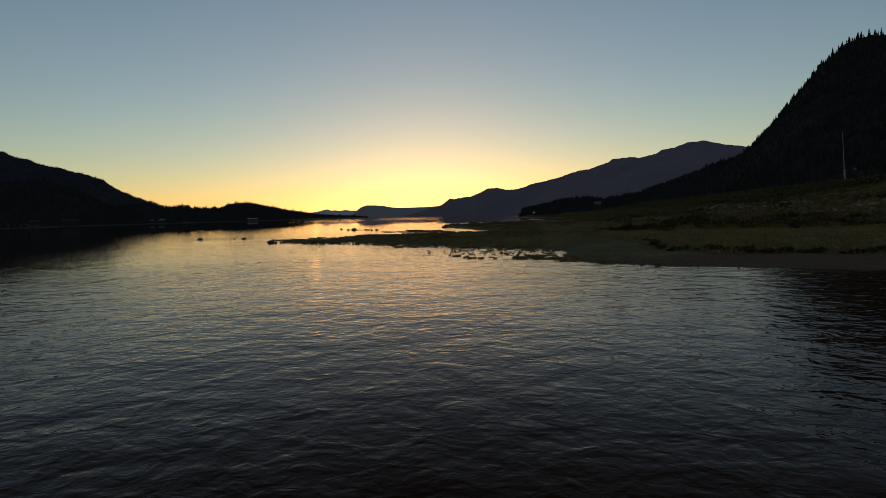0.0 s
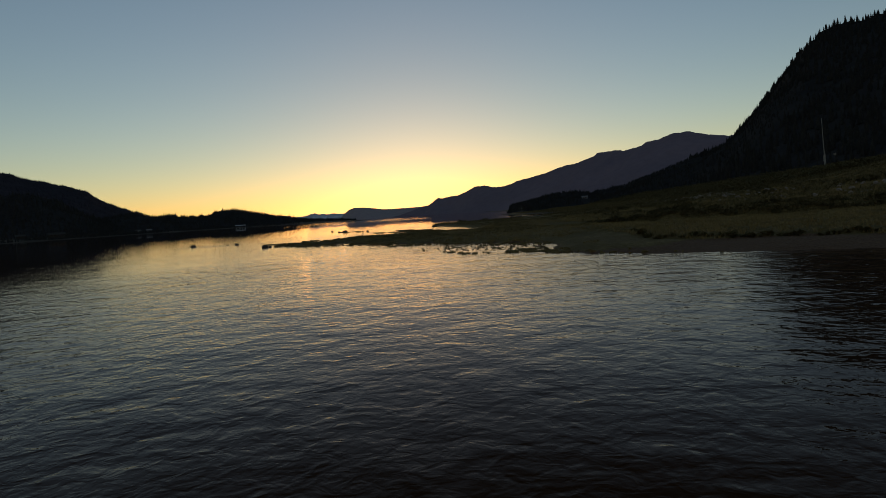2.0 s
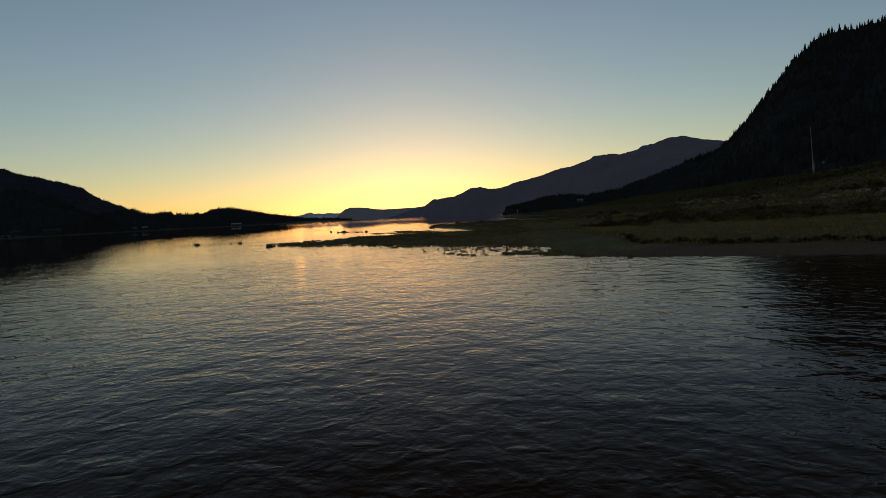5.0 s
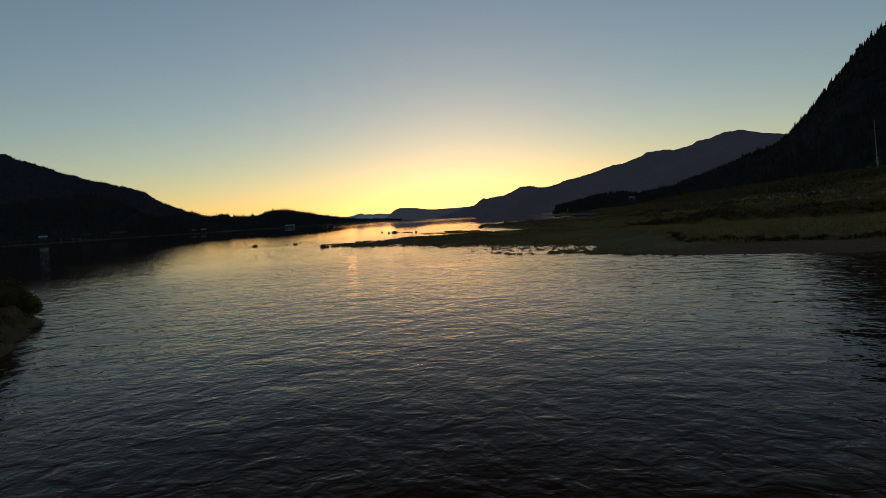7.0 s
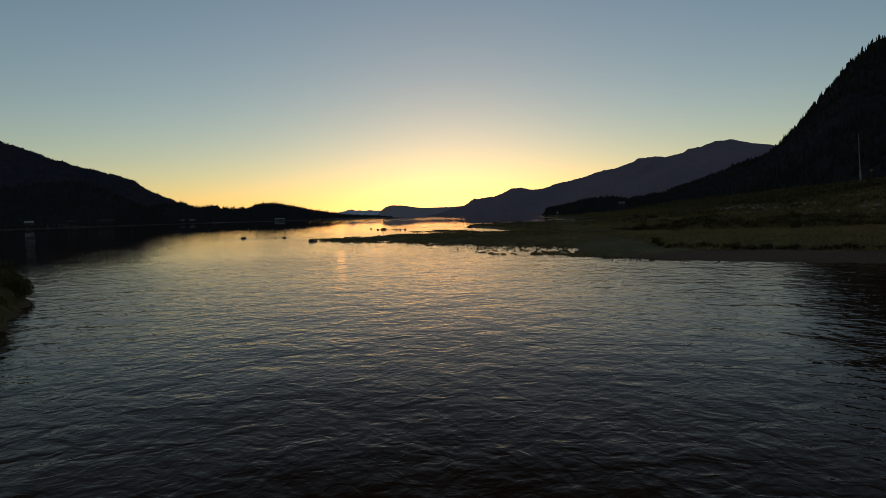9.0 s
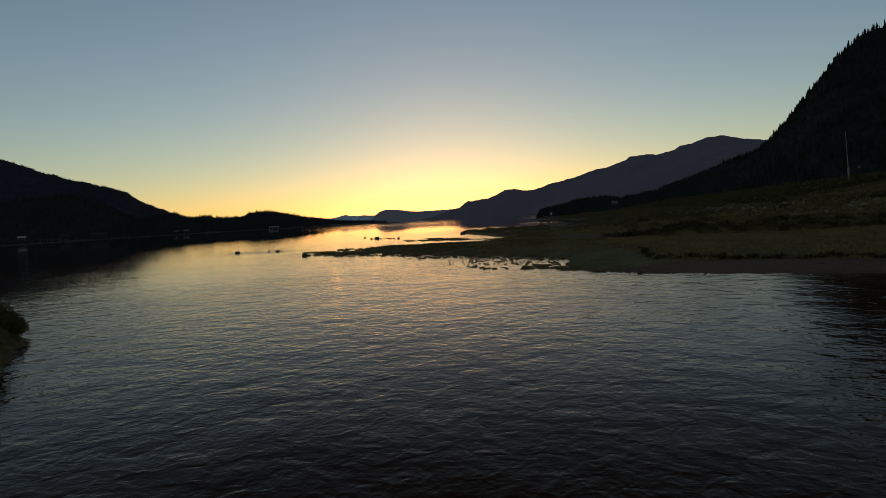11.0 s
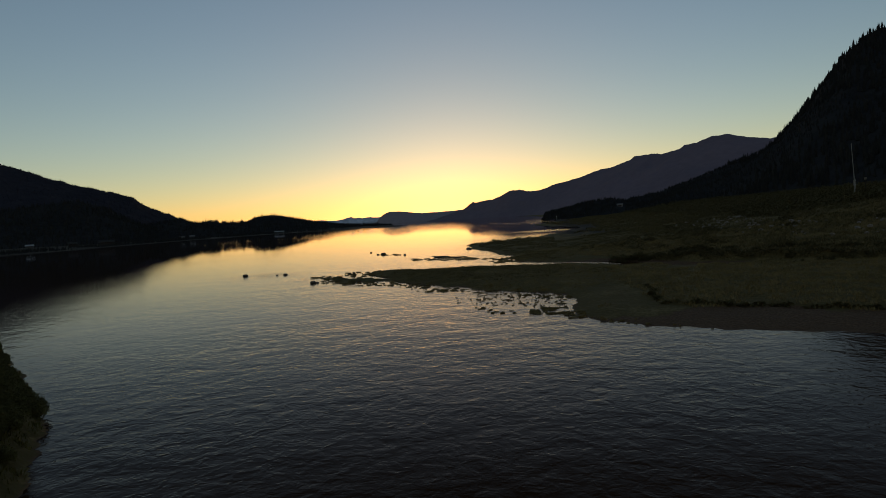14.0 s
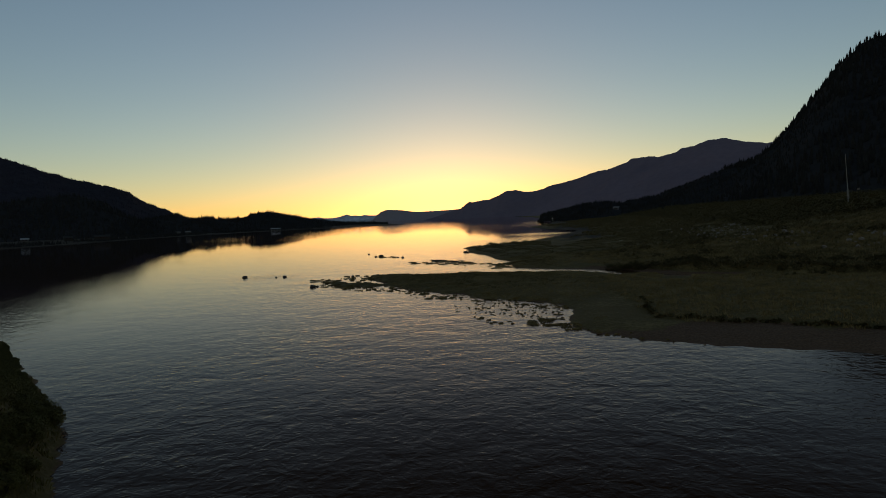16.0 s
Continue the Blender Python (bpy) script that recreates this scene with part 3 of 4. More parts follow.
def build_pole():
    x, y = 68.8, 145.0
    pole = empty("utility_pole", pose(x, y, ground_z(x, y)), "pale weathered leaning pole standing on the dark slope", "pole")
    bm = bmesh.new()
    tube(bm, [(0, 0, -0.5), (-0.04, 0, 2.5), (-0.10, 0, 4), (-0.30, 0, 7.5), (-0.46, 0, 11.3)], [0.10, 0.095, 0.09, 0.07, 0.045], 9)
    part("shaft", bm, MAT_POLE, pole)
    bm = bmesh.new()
    tube(bm, [(0.22, 0.08, 1.2), (0.16, 0.08, 3.4)], [0.06, 0.05], 8)
    part("splice_post", bm, MAT_POLE, pole)
    bm = bmesh.new()
    tube(bm, [(-0.24, -0.08, 1.8), (-0.26, -0.08, 3.1)], [0.05, 0.04], 8)
    part("splice_post", bm, MAT_POLE, pole)
    for z in (2.0, 2.9):
        bm = bmesh.new()
        box(bm, -0.28, 0.3, -0.05, 0.05, z, z + 0.08)
        part("band", bm, MAT_METAL, pole, "grey steel band")
    return pole


build_pole()


def build_sign():
    x, y = 71.9, 147.0
    sign = empty("sign", pose(x, y, ground_z(x, y), 0, 0, -24), "small weathered wooden sign board on a post above the heath", "sign")
    bm = bmesh.new()
    tube(bm, [(0, 0, -0.3), (0, 0, 3.0)], [0.05, 0.05], 7)
    part("post", bm, MAT_BARK, sign, "dark wooden post")
    bm = bmesh.new()
    box(bm, -0.26, 0.26, -0.09, -0.05, 2.5, 3.0)
    bmesh.ops.bevel(bm, geom=bm.edges[:], offset=0.012, segments=1, affect="EDGES")
    part("board", bm, MAT_WOOD, sign)


build_sign()


# ---- leafy things ----
def leaf_mesh(name, clumps, per, size, mat, seed, droop=0.3, broad=0.35):
    """Many small bent leaves gathered in clumps: (x, y, z, radius) each."""
    rng = random.Random(seed)
    v, f = [], []
    for cx, cy, cz, cr in clumps:
        for _ in range(per):
            d = Vector((rng.gauss(0, 1), rng.gauss(0, 1), rng.gauss(0, 0.9))).normalized() * cr * rng.uniform(0.45, 1.08)
            p = Vector((cx, cy, cz)) + d
            a, tilt, s = rng.uniform(0, 6.28), rng.uniform(-1.0, 1.0), size * rng.uniform(0.6, 1.4)
            way = Vector((math.cos(a), math.sin(a), tilt - droop)).normalized()
            side = way.cross(Vector((rng.uniform(-0.4, 0.4), rng.uniform(-0.4, 0.4), 1))).normalized()
            b = len(v)
            v += [p - way * s, p + side * s * broad + Vector((0, 0, s * 0.12)), p + way * s, p - side * s * broad + Vector((0, 0, s * 0.12))]
            f += [(b, b + 1, b + 2), (b, b + 2, b + 3)]
    return mesh_of(name, v, f, mat)


def build_shrub(height, wide, seed, label, leaf=0.11, per=150, group="", lumps=11, mat=None, broad=0.35):
    """A rounded willow: stems from the base and clumps of leaves at their ends."""
    rng = random.Random(seed)
    shrub = empty("shrub", pose(0, 0, 0), label, "shrub", group)
    clumps = []
    for k in range(lumps):
        a, r = k * 2.4 + rng.uniform(-0.4, 0.4), wide * math.sqrt((k + 0.3) / lumps)
        h = height * (0.92 - 0.55 * (r / wide) ** 2) * rng.uniform(0.75, 1.08)
        clumps.append((r * math.cos(a), r * math.sin(a), max(h - 0.2 * height, 0.18 * height), height * rng.uniform(0.2, 0.3)))
    for cx, cy, cz, cr in clumps:
        bm = bmesh.new()
        tube(bm, [(cx * 0.12, cy * 0.12, -0.15), (cx * 0.5, cy * 0.5, cz * 0.55), (cx, cy, cz)], [0.035 * height / 2, 0.025 * height / 2, 0.01], 5)
        part("stem", bm, MAT_BARK, shrub)
    me = leaf_mesh("foliage", clumps, per, leaf, mat or MAT_BUSH, seed, broad=broad)
    ob = new("foliage", me)
    ob.parent = shrub
    return shrub


def blades(places, seed, low, high, count, reach, width):
    """Verts and faces of grass tufts: thin bent blades leaning outwards from each place."""
    rng = random.Random(seed)
    v, f = [], []
    for x, y, z in places:
        h0 = rng.uniform(low, high)
        for _ in range(count):
            a, lean, h = rng.uniform(0, 6.28), rng.uniform(0.1, 0.9), h0 * rng.uniform(0.6, 1.15)
            bx, by = x + reach * rng.uniform(-1, 1), y + reach * rng.uniform(-1, 1)
            dx, dy = math.cos(a), math.sin(a)
            b = len(v)
            v += [(bx - dy * width, by + dx * width, z - 0.04), (bx + dy * width, by - dx * width, z - 0.04), (bx + dx * lean * h * 0.35 + dy * width * 0.6, by + dy * lean * h * 0.35 - dx * width * 0.6, z + h * 0.65), (bx + dx * lean * h, by + dy * lean * h, z + h)]
            f += [(b, b + 1, b + 2), (b, b + 2, b + 3)]
    return v, f


def strew(count, seed, x0, x1, y0, y1, keep):
    """Random spots on the land for which keep(x, y, z, d) holds; d: how far from the right bank's shore."""
    g = np.random.RandomState(seed)
    x, y = g.uniform(x0, x1, count), g.uniform(y0, y1, count)
    z, d = land(x, y), inside_distance(x, y, RIGHT_BANK + RIGHT_BACK)
    k = keep(x, y, z, d)
    return list(zip(x[k].tolist(), y[k].tolist(), z[k].tolist()))


# near bank on the camera's side: overgrown, willows over the water
rng = random.Random(31)
kinds = [build_shrub(h, w, 40 + k, lab, leaf=0.055, per=420, group="willows on the near bank", broad=0.55) for k, (h, w, lab) in enumerate([
    (2.6, 1.7, "tall dark green willow shrub on the near bank"), (1.9, 1.4, "dark olive willow shrub overhanging the water"), (1.2, 0.8, "small leafy willow shrub at the water's edge")])]
shore = smooth_line([(-44, 33.6, 0), (-34.2, 24.6, 0), (-28.8, 19.6, 0), (-24.6, 15.6, 0), (-21.6, 12.4, 0), (-17.4, 6.7, 0), (-15.9, 4.4, 0), (-15.7, 1, 0)], 80)
spots = [(x - 0.8 * b, y - 0.6 * b, rng.uniform(0.45, 0.75), 2) for x, y, _ in shore for b in (0.45 + rng.uniform(-0.3, 0.5),)]
spots += [(x - 0.8 * b, y - 0.6 * b, rng.uniform(0.45, 0.62), rng.randrange(2)) for x, y, _ in shore for b in (2.0 + rng.uniform(-0.3, 0.5),)]
spots += [(x - 0.8 * b, y - 0.6 * b, rng.uniform(0.5, 0.8), rng.randrange(2)) for x, y, _ in shore[::2] for b in (4.0 + rng.uniform(-0.6, 1.2),)]
spots += [(-22.6, 13.3, 0.95, 2), (-23.0, 13.9, 0.95, 2), (-23.3, 13.4, 0.7, 1), (-19.4, 8.8, 0.6, 2), (-18.2, 7.2, 0.6, 2), (-17.8, 5.9, 0.65, 2), (-17.2, 4.3, 0.6, 2), (-16.8, 2.5, 0.6, 2), (-18.6, 5.0, 0.6, 1), (-20.2, 9.6, 0.55, 1)]
for x, y, s, which in spots:
    s *= 0.75 if y > 14.2 else 1
    m = pose(x, y, max(ground_z(x, y), 0.02) - 0.1, 0, 0, rng.uniform(0, 360))
    ob = kinds[which] if kinds[which].matrix_basis.translation.length == 0 else copy_thing(kinds[which], m)
    ob.matrix_basis = m @ Matrix.Scale(s, 4)
P = strew(14000, 8, -46, -13, -6, 34, lambda x, y, z, d: (z > 0.1) & (d < -8) & (x + y < -4))
v, f = blades(P, 9, 0.1, 0.3, 6, 0.15, 0.016)
tagged(new("grass", mesh_of("bank_grass", v, f, MAT_BUSH)), "rank dark grass covering the near bank", "grass", kind="stuff")

# grass of the river flats
P = strew(52000, 10, -36, 62, 26, 112, lambda x, y, z, d: (d > 0.15) & (z + 0.12 * np.sin(x * 0.7) > np.where(x > 1.5, 0.42, 0.0)))
low = [p for p in P if p[0] < 7]
v, f = blades([p for p in P if p[0] >= 7], 11, 0.10, 0.28, 5, 0.22, 0.035)
v2, f2 = blades(low, 17, 0.05, 0.14, 6, 0.22, 0.035)
f += [tuple(k + len(v) for k in face) for face in f2]
v += v2
tagged(new("grass", mesh_of("flat_grass", v, f, MAT_GRASS)), "short olive marsh grass covering the river flats", "grass", kind="stuff")
P = strew(60000, 21, -22, 130, 60, 200, lambda x, y, z, d: (d > 0.3) & (z > np.where(x < 2, 0.3, 0.75)) & ((z < 2.5) | (z > 3.9) | (np.sin(x * 3 + y * 5) > 0.2)) & (np.sin(x * 0.5 + y * 0.21) + np.sin(y * 0.33 - x * 0.12) > -1.3))
v, f = blades([p for p in P if p[0] >= 20], 22, 0.2, 0.5, 4, 0.35, 0.06)
v2, f2 = blades([p for p in P if p[0] < 20], 18, 0.08, 0.22, 5, 0.35, 0.06)
f += [tuple(k + len(v) for k in face) for face in f2]
v += v2
tagged(new("grass", mesh_of("slope_grass", v, f, MAT_ROUGH_GRASS)), "rough olive grass over the terrace and slope", "grass", kind="stuff")
P = strew(26000, 23, 0, 130, 195, 540, lambda x, y, z, d: (d > 1) & (z > 0.3))
v, f = blades(P, 24, 0.3, 0.7, 4, 0.8, 0.16)
tagged(new("grass", mesh_of("far_grass", v, f, MAT_ROUGH_GRASS)), "rank grass on the far flats", "grass", kind="stuff")
P = strew(5200, 12, -22, 120, 70, 230, lambda x, y, z, d: (d > 0.4) & (z > 0.9) & (z < 12) & (np.sin(x * 0.21 + 2 * np.sin(y * 0.06)) + np.sin(y * 0.13) > 0.1))
rng = random.Random(13)
# scrub thickened along the cut bank, standing in for its shadow too
cut = smooth_line([(9, 84.5, 0), (10.5, 83.2, 0), (17, 75.4, 0), (28, 67.8, 0), (50, 56.2, 0), (70, 44, 0)], 420)
P += [(x, y, ground_z(x, y)) for x, y in ((q[0] + rng.gauss(0.3, 0.35), q[1] + rng.gauss(0.45, 0.35)) for q in cut)]
# leaf clumps added to draw the dark shaded line along the turf scarp
edge = strew(60000, 29, 5, 60, 5, 50, lambda x, y, z, d: np.abs(d + 1.1 * wobble(x * 0.3 + 2, y * 0.3) + 0.4 * wobble(x, y) - 6.4) < 0.16)
scarp_shade = [(x, y, z + 0.02, rng.uniform(0.08, 0.2)) for x, y, z in edge[:900]]
me = leaf_mesh("scrub", [(x, y, z + 0.15, rng.uniform(0.25, 0.65)) for x, y, z in P] + scarp_shade, 22, 0.2, MAT_SHRUB, 14)
tagged(new("scrub", me), "low dark scrub and rushes over the terrace, with a shade line along the turf scarp", "scrub", kind="stuff")

P = strew(9000, 27, 16, 130, 190, 540, lambda x, y, z, d: (z > 3.2) & (z < 14))
# clumps set on the camera's line to the pole, hiding its foot
thicket = [(56.5 + 8 * (k * 0.618 % 1), 116 + 8.5 * (k * 0.414 % 1)) for k in range(70)]
far_heath = [(x, y, ground_z(x, y) + 0.6, rng.uniform(0.6, 1.1)) for x, y in thicket] + [(x, y, z + 0.3, rng.uniform(0.7, 1.6)) for x, y, z in P]
P = strew(16000, 25, 18, 130, 70, 215, lambda x, y, z, d: (z > 3.7) & (z < 12) & (np.sin(x * 0.11 + 1.6 * np.sin(y * 0.05)) + np.sin(y * 0.09 + 1) > -0.9))
me = leaf_mesh("heath", [(x, y, z + 0.2, rng.uniform(0.3, 0.8) + (0.5 if 3 < math.hypot(x - 60, y - 121) < 8 and y < 126 else 0)) for x, y, z in P] + far_heath, 16, 0.3, MAT_SHRUB, 26)
tagged(new("heath", me), "dark low heath covering the upper slope", "scrub", kind="stuff")

# shrubs along the cut bank and one broad shrub on the flat
kinds = [build_shrub(h, w, 60 + k, "low rounded dark shrub on the river terrace", leaf=0.16, per=60, group="shrubs on the terrace", lumps=8, mat=MAT_SHRUB) for k, (h, w) in enumerate([(1.1, 1.3), (0.8, 1.1), (1.5, 1.6)])]
rng = random.Random(66)
spots = [(30.0, 63.6, 0), (27.8, 64.6, 1), (31.8, 62.8, 1)]
for k in range(80):
    u = rng.random()
    spots.append((9 + 60 * u, 82.5 - 33.5 * u + rng.uniform(0, 1.8), rng.randrange(2)))
for k in range(26):
    spots.append((rng.uniform(10, 75), rng.uniform(85, 150), rng.randrange(3)))
spots += [(-20.2, 158.5, 1), (-19.6, 161, 0), (-18.6, 159.6, 1), (-18.8, 164, 1), (-17.4, 162, 0), (-16.4, 168, 1), (-15.2, 174, 0), (-13.8, 171, 1), (-11.5, 180, 1), (-8.5, 176, 0), (-5.5, 186, 1)]
for x, y, which in spots:
    m = pose(x, y, ground_z(x, y) - (0.45 if x < 0 else 0.05), 0, 0, rng.uniform(0, 360)) @ Matrix.Scale(rng.uniform(0.6, 1.1) * (1.2 if x < 0 else 1), 4)
    ob = kinds[which]
    if ob.matrix_basis.translation.length > 0:
        ob = copy_thing(ob, m)
    ob.matrix_basis = m

# grass tufts standing in the shallow bay and round the spit's tip
def turf(seed):
    """A low clump of turf, about a metre wide: short bent blades over an uneven round patch."""
    rng = random.Random(seed)
    v, f = [], []
    for _ in range(110):
        a, r = rng.uniform(0, 6.28), math.sqrt(rng.random()) * (0.4 + 0.12 * math.sin(3 * rng.random() + seed))
        x, y, h = r * math.cos(a), r * math.sin(a), rng.uniform(0.6, 1.2) * (0.34 - 0.3 * r)
        w, lean, way = rng.uniform(0.02, 0.045), rng.uniform(0.1, 0.8), a + rng.uniform(-1, 1)
        dx, dy = math.cos(way), math.sin(way)
        k = len(v)
        v += [(x - dy * w, y + dx * w, -0.06), (x + dy * w, y - dx * w, -0.06), (x + dx * lean * h * 0.35 + dy * w * 0.7, y + dy * lean * h * 0.35 - dx * w * 0.7, h * 0.6), (x + dx * lean * h, y + dy * lean * h, h)]
        f += [(k, k + 1, k + 2), (k, k + 2, k + 3)]
    return v, f


tufts = []
for k in range(6):
    v, f = turf(70 + k)
    tufts.append(tagged(new("grass_tuft", mesh_of("grass_tuft", v, f, MAT_GRASS)), "dark marsh grass tuft standing in shallow water", "grass tuft", "tufts in the shallows"))
rng = random.Random(77)
spots = []  # x, y, width, depth


def strip(points, count, across, low, high, long=1.6):
    """Clumps strewn along a line, smaller ones more often."""
    line = smooth_line([(x, y, 0) for x, y in points], 60)
    for _ in range(count):
        q = line[rng.randrange(60)]
        w = low + (high - low) * rng.random() ** 2.2
        spots.append((q[0] + rng.gauss(0, across), q[1] + rng.gauss(0, across * 1.6), w * rng.uniform(1, long), w))


strip([(-4.6, 40.6), (-2.9, 39.2), (-0.9, 38.8), (1.4, 37.8), (3.2, 35.6)], 46, 0.3, 0.2, 0.75)
strip([(-6.6, 42.8), (-4.6, 40.8)], 8, 0.3, 0.15, 0.4)
strip([(-1.0, 39.6), (0.6, 40.4), (1.4, 42)], 16, 0.4, 0.25, 0.7)
for k in range(220):  # open bay
    u, w = rng.random() ** 0.7, rng.random()
    spots.append((-9.0 + 10.4 * u, (57 - 9.5 * u) * (1 - w) + (46 - 6 * u) * w, 0.08 + 0.3 * rng.random() ** 2, 0.08 + 0.22 * rng.random() ** 2))
strip([(-22, 67.2), (-18.5, 65.2), (-15, 62.6), (-12, 58.6), (-9.8, 56.4), (-6, 54.4), (-3, 51.6), (0, 50), (1.6, 46)], 110, 0.7, 0.2, 0.9)
strip([(-14.5, 59.5), (-12.4, 57.4), (-9.9, 55.4)], 22, 0.4, 0.2, 0.7)
strip([(-31.8, 78.6), (-29, 73), (-26.8, 70), (-22.6, 67.8)], 40, 0.8, 0.3, 1.2)
strip([(-33.5, 79.5), (-28, 80.5), (-25.6, 78)], 34, 1.1, 0.25, 0.9)
strip([(-31, 84), (-27, 84), (-25.5, 81)], 22, 1.0, 0.3, 1.0)
strip([(-24, 66), (-20, 64.4)], 8, 0.4, 0.2, 0.6)
strip([(-26.5, 113), (-22, 109.5), (-18, 106), (-14, 104.5), (-10.2, 102)], 48, 1.1, 0.3, 1.2, 2.2)
strip([(-20.5, 112.5), (-16.5, 109.5), (-14.5, 108)], 20, 0.8, 0.4, 1.3, 2.2)
strip([(-8.4, 98.5), (-7.4, 96), (-5.9, 103), (-6.6, 92)], 50, 1.1, 0.4, 1.6, 2.0)
strip([(-39.5, 136.2), (-37.4, 133), (-31.6, 129.9)], 14, 0.8, 0.3, 1.0)
strip([(2.4, 35.6), (4.4, 33.4), (7, 31.6), (10.4, 29.4)], 14, 0.25, 0.12, 0.4)
rest = []
for k, (x, y, w, d) in enumerate(spots):
    m = pose(x, y, max(ground_z(x, y), -0.02), 0, 0, rng.uniform(-25, 25)) @ Matrix.Diagonal((w, d, (0.28 + 0.3 * min(w, 1)) * rng.uniform(0.6, 1.1), 1))
    if k >= 290:
        rest.append((k, m))
        continue
    ob = tufts[k] if k < 6 else copy_thing(tufts[k % 6], m)
    ob.matrix_basis = m
v, f = [], []
for k, m in rest:
    tv, tf = turf(70 + k % 12)
    f += [tuple(i + len(v) for i in face) for face in tf]
    v += [tuple(m @ Vector(p)) for p in tv]
tagged(new("grass", mesh_of("shallows_grass", v, f, MAT_GRASS)), "marsh grass standing in the far shallows", "grass", kind="stuff")


# ---- rocks ----
def rock_mesh(seed, mat, flat=0.65):
    bm = bmesh.new()
    bmesh.ops.create_icosphere(bm, subdivisions=2, radius=0.5)
    o = Vector((seed * 3.7, seed * 1.3, 0))
    for q in bm.verts:
        n = q.co.normalized()
        q.co = n * (0.5 + 0.16 * noise.noise(n * 1.4 + o) + 0.07 * noise.noise(n * 3.5 + o))
        q.co.z *= flat
    me = bpy.data.meshes.new("rock")
    bm.to_mesh(me)
    bm.free()
    me.materials.append(mat)
    return me


ROCKS = [rock_mesh(k + 1, MAT_ROCK) for k in range(4)]
for k, (x, y, s) in enumerate([(-50.8, 90.0, 0.95), (-43.0, 88.6, 0.8), (-44.4, 88.4, 0.45), (-31.6, 71.5, 0.95), (-31.0, 71.6, 0.5), (-38.8, 136.8, 1.3), (-40.1, 136.6, 0.7), (-31.9, 129.7, 0.8), (-33.2, 130.6, 0.5), (-30.2, 85.6, 0.55), (-45.0, 148.0, 0.7), (-18.8, 141.5, 1.1), (-18.0, 139.8, 0.8)]):
    ob = new("river_rock", ROCKS[k % 4])
    ob.matrix_basis = pose(x, y, 0.08 * s, 0, 0, 67 * k) @ Matrix.Diagonal((s * 0.95, s * 0.75, s * 0.85, 1))
    tagged(ob, "wet dark boulder breaking the river surface", "rock", "rocks in the river")
RIP = [rock_mesh(k + 11, MAT_RIPRAP, 0.75) for k in range(5)]
P = strew(6000, 15, 16, 78, 60, 165, lambda x, y, z, d: (z > 2.2) & (z < 3.7))
rng = random.Random(16)
rng.shuffle(P)
for k, (x, y, z) in enumerate(P[:240]):
    s = 0.25 + 0.5 * rng.random() ** 2
    ob = new("boulder", RIP[k % 5])
    ob.matrix_basis = pose(x, y, z + 0.25 * s, rng.uniform(-20, 20), rng.uniform(-20, 20), rng.uniform(0, 360)) @ Matrix.Diagonal((s * 1.2, s, s, 1))
    tagged(ob, "pale angular boulder on the grassy slope", "boulder", "boulders on the slope")


# ---- driftwood ----
def build_log(x, y, turn, length, radius):
    log = empty("driftwood_log", pose(x, y, max(ground_z(x, y), 0) + radius * 0.4, 0, 0, turn), "dark bare driftwood log stranded in the shallows", "log")
    bm = bmesh.new()
    tube(bm, [(-length / 2, 0, 0), (-length / 6, 0.1, 0.05), (length / 4, 0.02, 0.12), (length / 2, -0.1, 0.1)], [radius * 1.2, radius, radius * 0.8, radius * 0.5], 9)
    part("trunk", bm, MAT_BARK, log)
    for k in range(5):
        a = k * 1.3
        bm = bmesh.new()
        tube(bm, [(-length / 2 + 0.1, 0, 0), (-length / 2 - 0.25, 0.35 * math.cos(a), 0.05 + 0.12 * abs(math.sin(a))), (-length / 2 - 0.4, 0.6 * math.cos(a), 0.08 + 0.22 * abs(math.sin(a)))], [radius * 0.6, 0.06, 0.02], 6)
        part("root", bm, MAT_BARK, log)
    return log


build_log(-20.6, 113.8, -32, 4.2, 0.15)
build_log(-16.4, 110.4, -14, 2.6, 0.11)


# ---- houses, boathouse, lamp ----
def build_house(x, y, z, turn, w, d, h, mat, roof, label, windows=2):
    house = empty("house", pose(x, y, z, 0, 0, turn), label, "house")
    bm = bmesh.new()
    box(bm, -w / 2, w / 2, -d / 2, d / 2, -2.0, h)
    part("wall", bm, mat, house)
    bm = bmesh.new()
    e, r = 0.5, 0.32 * d
    lo = [bm.verts.new(p) for p in ((-w / 2 - e, -d / 2 - e, h), (w / 2 + e, -d / 2 - e, h), (w / 2 + e, d / 2 + e, h), (-w / 2 - e, d / 2 + e, h))]
    up = [bm.verts.new(p) for p in ((-w / 2 - e, 0, h + r), (w / 2 + e, 0, h + r))]
    for face in ((lo[0], lo[1], up[1], up[0]), (lo[2], lo[3], up[0], up[1]), (lo[1], lo[2], up[1]), (lo[3], lo[0], up[0]), (lo[3], lo[2], lo[1], lo[0])):
        bm.faces.new(face)
    part("roof", bm, roof, house)
    for k in range(windows):
        cx = -w / 2 + w * (k + 1) / (windows + 1)
        bm = bmesh.new()
        box(bm, cx - 0.6, cx + 0.6, -d / 2 - 0.06, -d / 2 + 0.05, h * 0.4, h * 0.78)
        part("window", bm, MAT_GLASS, house, "dark glazed window")
    return house


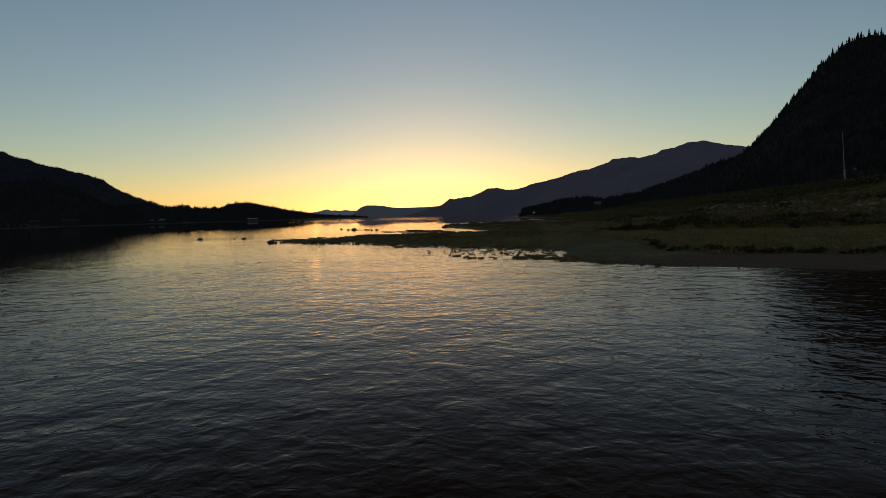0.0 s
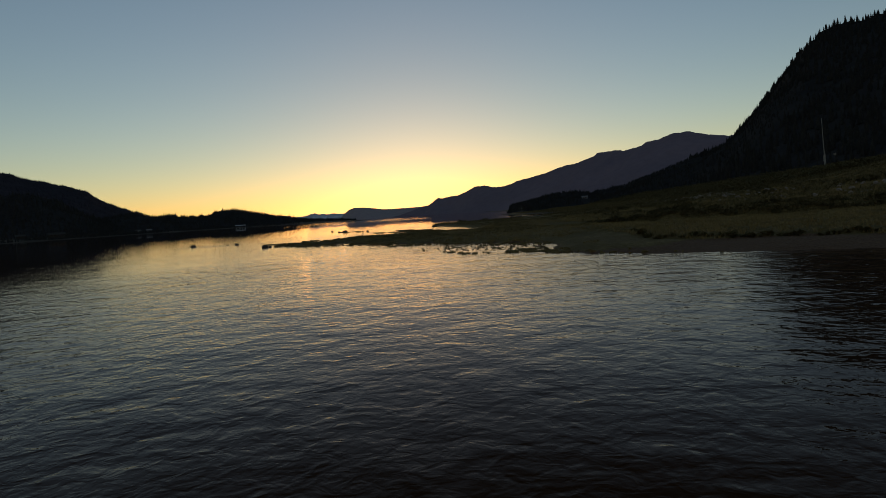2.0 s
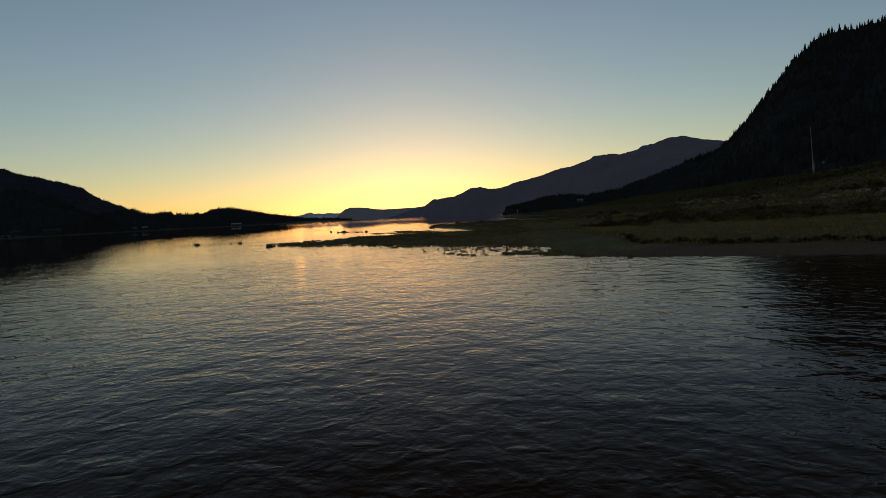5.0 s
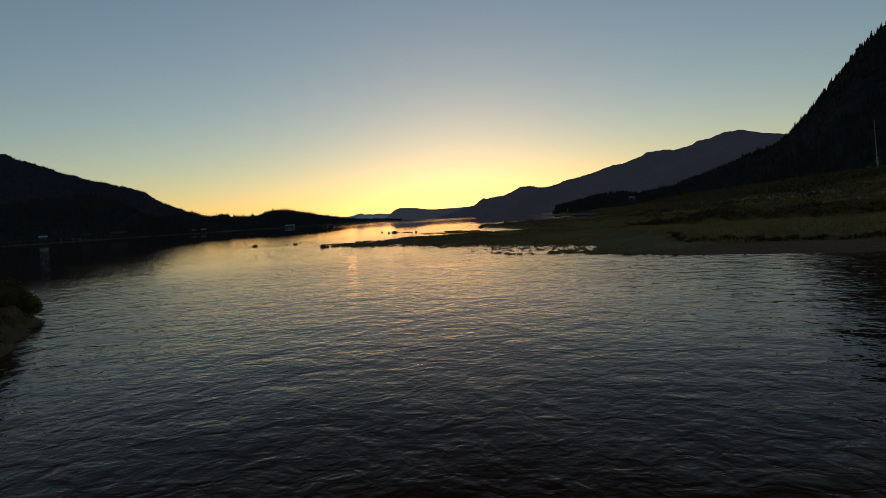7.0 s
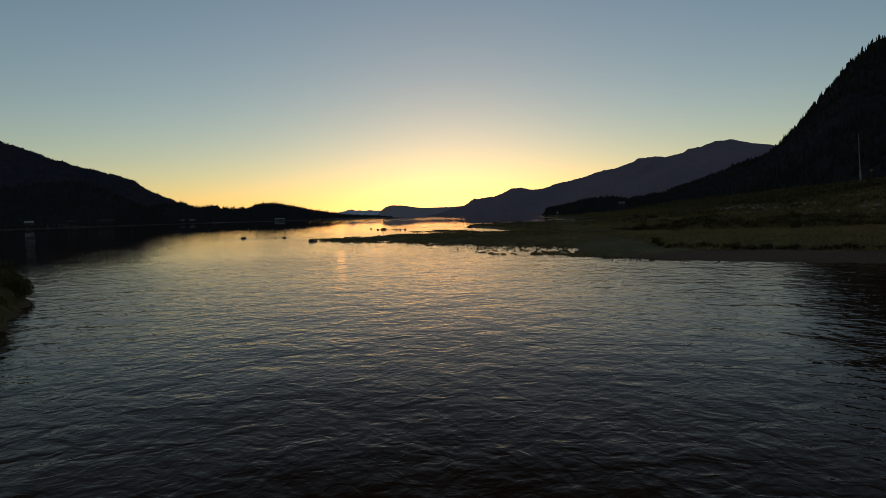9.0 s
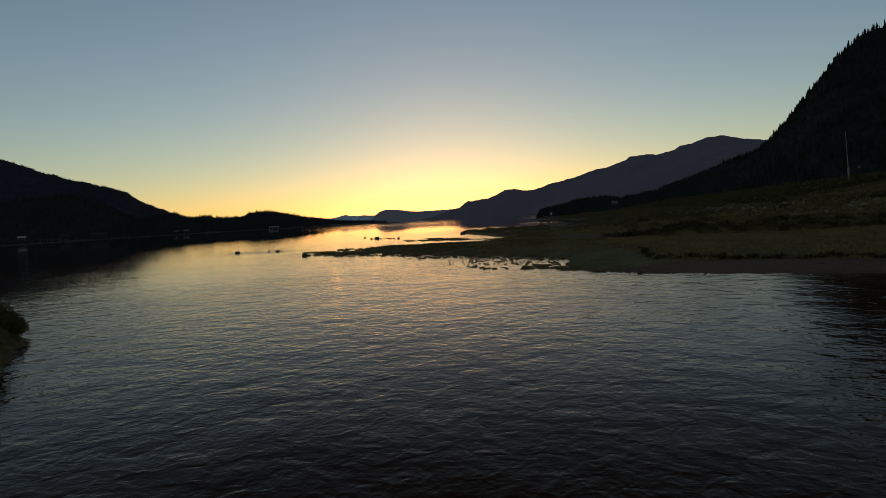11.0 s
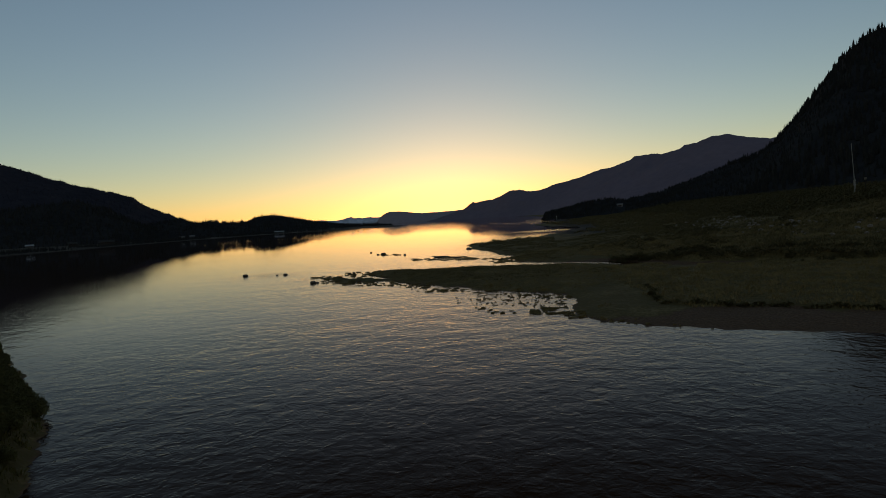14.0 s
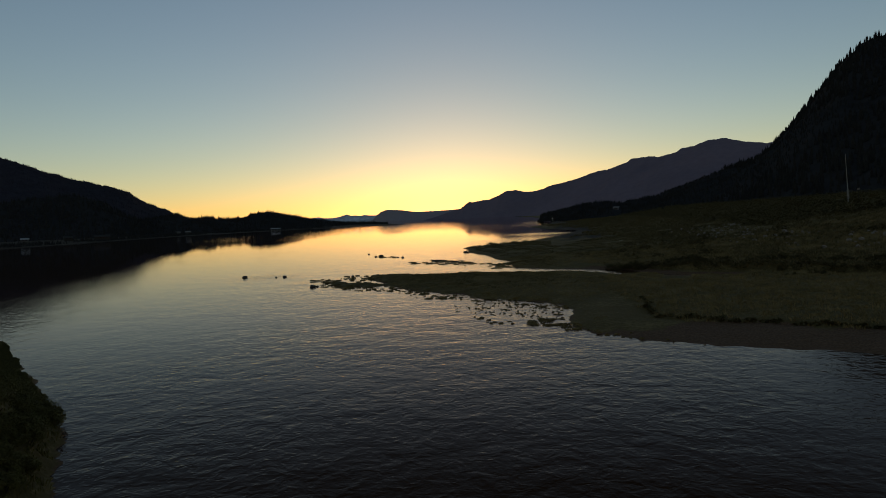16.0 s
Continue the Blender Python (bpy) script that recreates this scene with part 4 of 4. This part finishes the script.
build_house(68.5, 602, min((abs(q[0] - 68.5) + abs(q[1] - 602), q[2]) for q in NEAR.reshape(-1, 3).tolist())[1], -10, 4.8, 4, 1.8, MAT_BOARD, MAT_BOARD, "pale house at the foot of the wooded mountain")
build_house(-523, 560, 4.4, 40, 7, 5, 1.6, MAT_WALL, MAT_WHITE, "low house with a pale roof across the river")
build_house(-490, 580, 4.4, 46, 8, 6, 1.2, MAT_SHED, MAT_SHED, "grey low house among trees across the river")
build_house(-440, 566, 4.0, 38, 14, 7, 1.2, MAT_SHED, MAT_SHED, "long low dark house with a dark roof across the river", 4)
build_house(-532, 850, 2.6, 30, 7, 5, 2.2, MAT_BOARD, MAT_WALL, "small white house on the wooded shore")
build_house(-517, 852, 2.6, 34, 7, 5, 2.0, MAT_WALL, MAT_BOARD, "small grey cabin on the wooded shore")


def build_boathouse():
    """An open boat shelter on piles with a pale roof, standing in the water off the far shore."""
    house = empty("boathouse", pose(-415, 930, 0, 0, 0, 24), "white open boathouse on piles over the water", "boathouse")
    for x in (-6.6, -2.2, 2.2, 6.6):
        for y in (-2.5, 2.5):
            bm = bmesh.new()
            tube(bm, [(x, y, -2), (x, y, 3.1)], [0.22, 0.2], 7)
            part("pile", bm, MAT_WHITE, house, "white painted pile")
    bm = bmesh.new()
    v = [bm.verts.new(p) for p in ((-7.6, -3.3, 3.1), (7.6, -3.3, 3.1), (7.6, 3.3, 3.1), (-7.6, 3.3, 3.1), (-7.6, 0, 4.4), (7.6, 0, 4.4))]
    for face in ((0, 1, 5, 4), (2, 3, 4, 5), (1, 2, 5), (3, 0, 4), (3, 2, 1, 0)):
        bm.faces.new([v[k] for k in face])
    part("roof", bm, MAT_WHITE, house)
    bm = bmesh.new()
    box(bm, -7.0, 7.0, -2.8, 2.8, 0.5, 0.75)
    part("deck", bm, MAT_WALL, house)


build_boathouse()


def build_lamp():
    z = ground_z(9.0, 575)
    lamp = empty("street_lamp", pose(9.0, 575, max(z, 0)), "lit lamp on a short post by the far shore", "lamp")
    bm = bmesh.new()
    tube(bm, [(0, 0, -0.3), (0, 0, 2.6)], [0.09, 0.07], 7)
    part("post", bm, MAT_METAL, lamp)
    bm = bmesh.new()
    bmesh.ops.create_icosphere(bm, subdivisions=2, radius=0.22)
    bmesh.ops.translate(bm, verts=bm.verts, vec=(0, 0, 2.9))
    part("globe", bm, MAT_LAMP, lamp, "glowing white globe")


build_lamp()


# ---- conifers that stand out at the wood's end ----
def build_conifer(seed):
    rng = random.Random(seed)
    tree = empty("conifer_tree", pose(0, 0, 0), "tall dark conifer at the edge of the wood", "tree", "conifers at the wood's edge")
    bm = bmesh.new()
    tube(bm, [(0, 0, -0.6), (0.05, 0, 6), (0, 0.05, 11.6)], [0.24, 0.14, 0.02], 6)
    part("trunk", bm, MAT_BARK, tree)
    v, f = [], []
    for k in range(90):
        u = (k + rng.random()) / 90
        z = 1.2 + 10.4 * u
        r = (2.3 * (1 - u) ** 0.8 + 0.12) * rng.uniform(0.6, 1.1)
        a = k * 2.39996 + rng.uniform(-0.3, 0.3)
        d, s = Vector((math.cos(a), math.sin(a), 0)), Vector((-math.sin(a), math.cos(a), 0))
        drop = -0.28 * r
        b = len(v)
        v += [Vector((0, 0, z)), d * r * 0.55 + s * r * 0.26 + Vector((0, 0, z + drop * 0.5)), d * r + Vector((0, 0, z + drop)), d * r * 0.55 - s * r * 0.26 + Vector((0, 0, z + drop * 0.5)), d * r * 0.5 + Vector((0, 0, z + drop * 0.2 + 0.12))]
        f += [(b, b + 1, b + 4), (b + 1, b + 2, b + 4), (b + 2, b + 3, b + 4), (b + 3, b, b + 4)]
    ob = new("crown", mesh_of("crown", v, f, MAT_FOREST))
    ob.parent = tree
    return tree


kinds = [build_conifer(90 + k) for k in range(4)]
rng = random.Random(95)
edge = smooth_line([(-2, 600, 0), (12, 588, 0), (34, 556, 0), (72, 516, 0), (97, 440, 0), (108, 360, 0), (116, 300, 0), (128, 222, 0)], 60)
k = 0
for x, y, _ in edge:
    m = pose(x + rng.uniform(-5, 5), y + rng.uniform(-6, 6), 0, 0, 0, rng.uniform(0, 360))
    m.translation.z = ground_z(m.translation.x, m.translation.y) - 0.2
    m = m @ Matrix.Scale(rng.uniform(0.22, 0.45), 4)
    ob = kinds[k] if k < 4 else copy_thing(kinds[k % 4], m)
    ob.matrix_basis = m
    k += 1
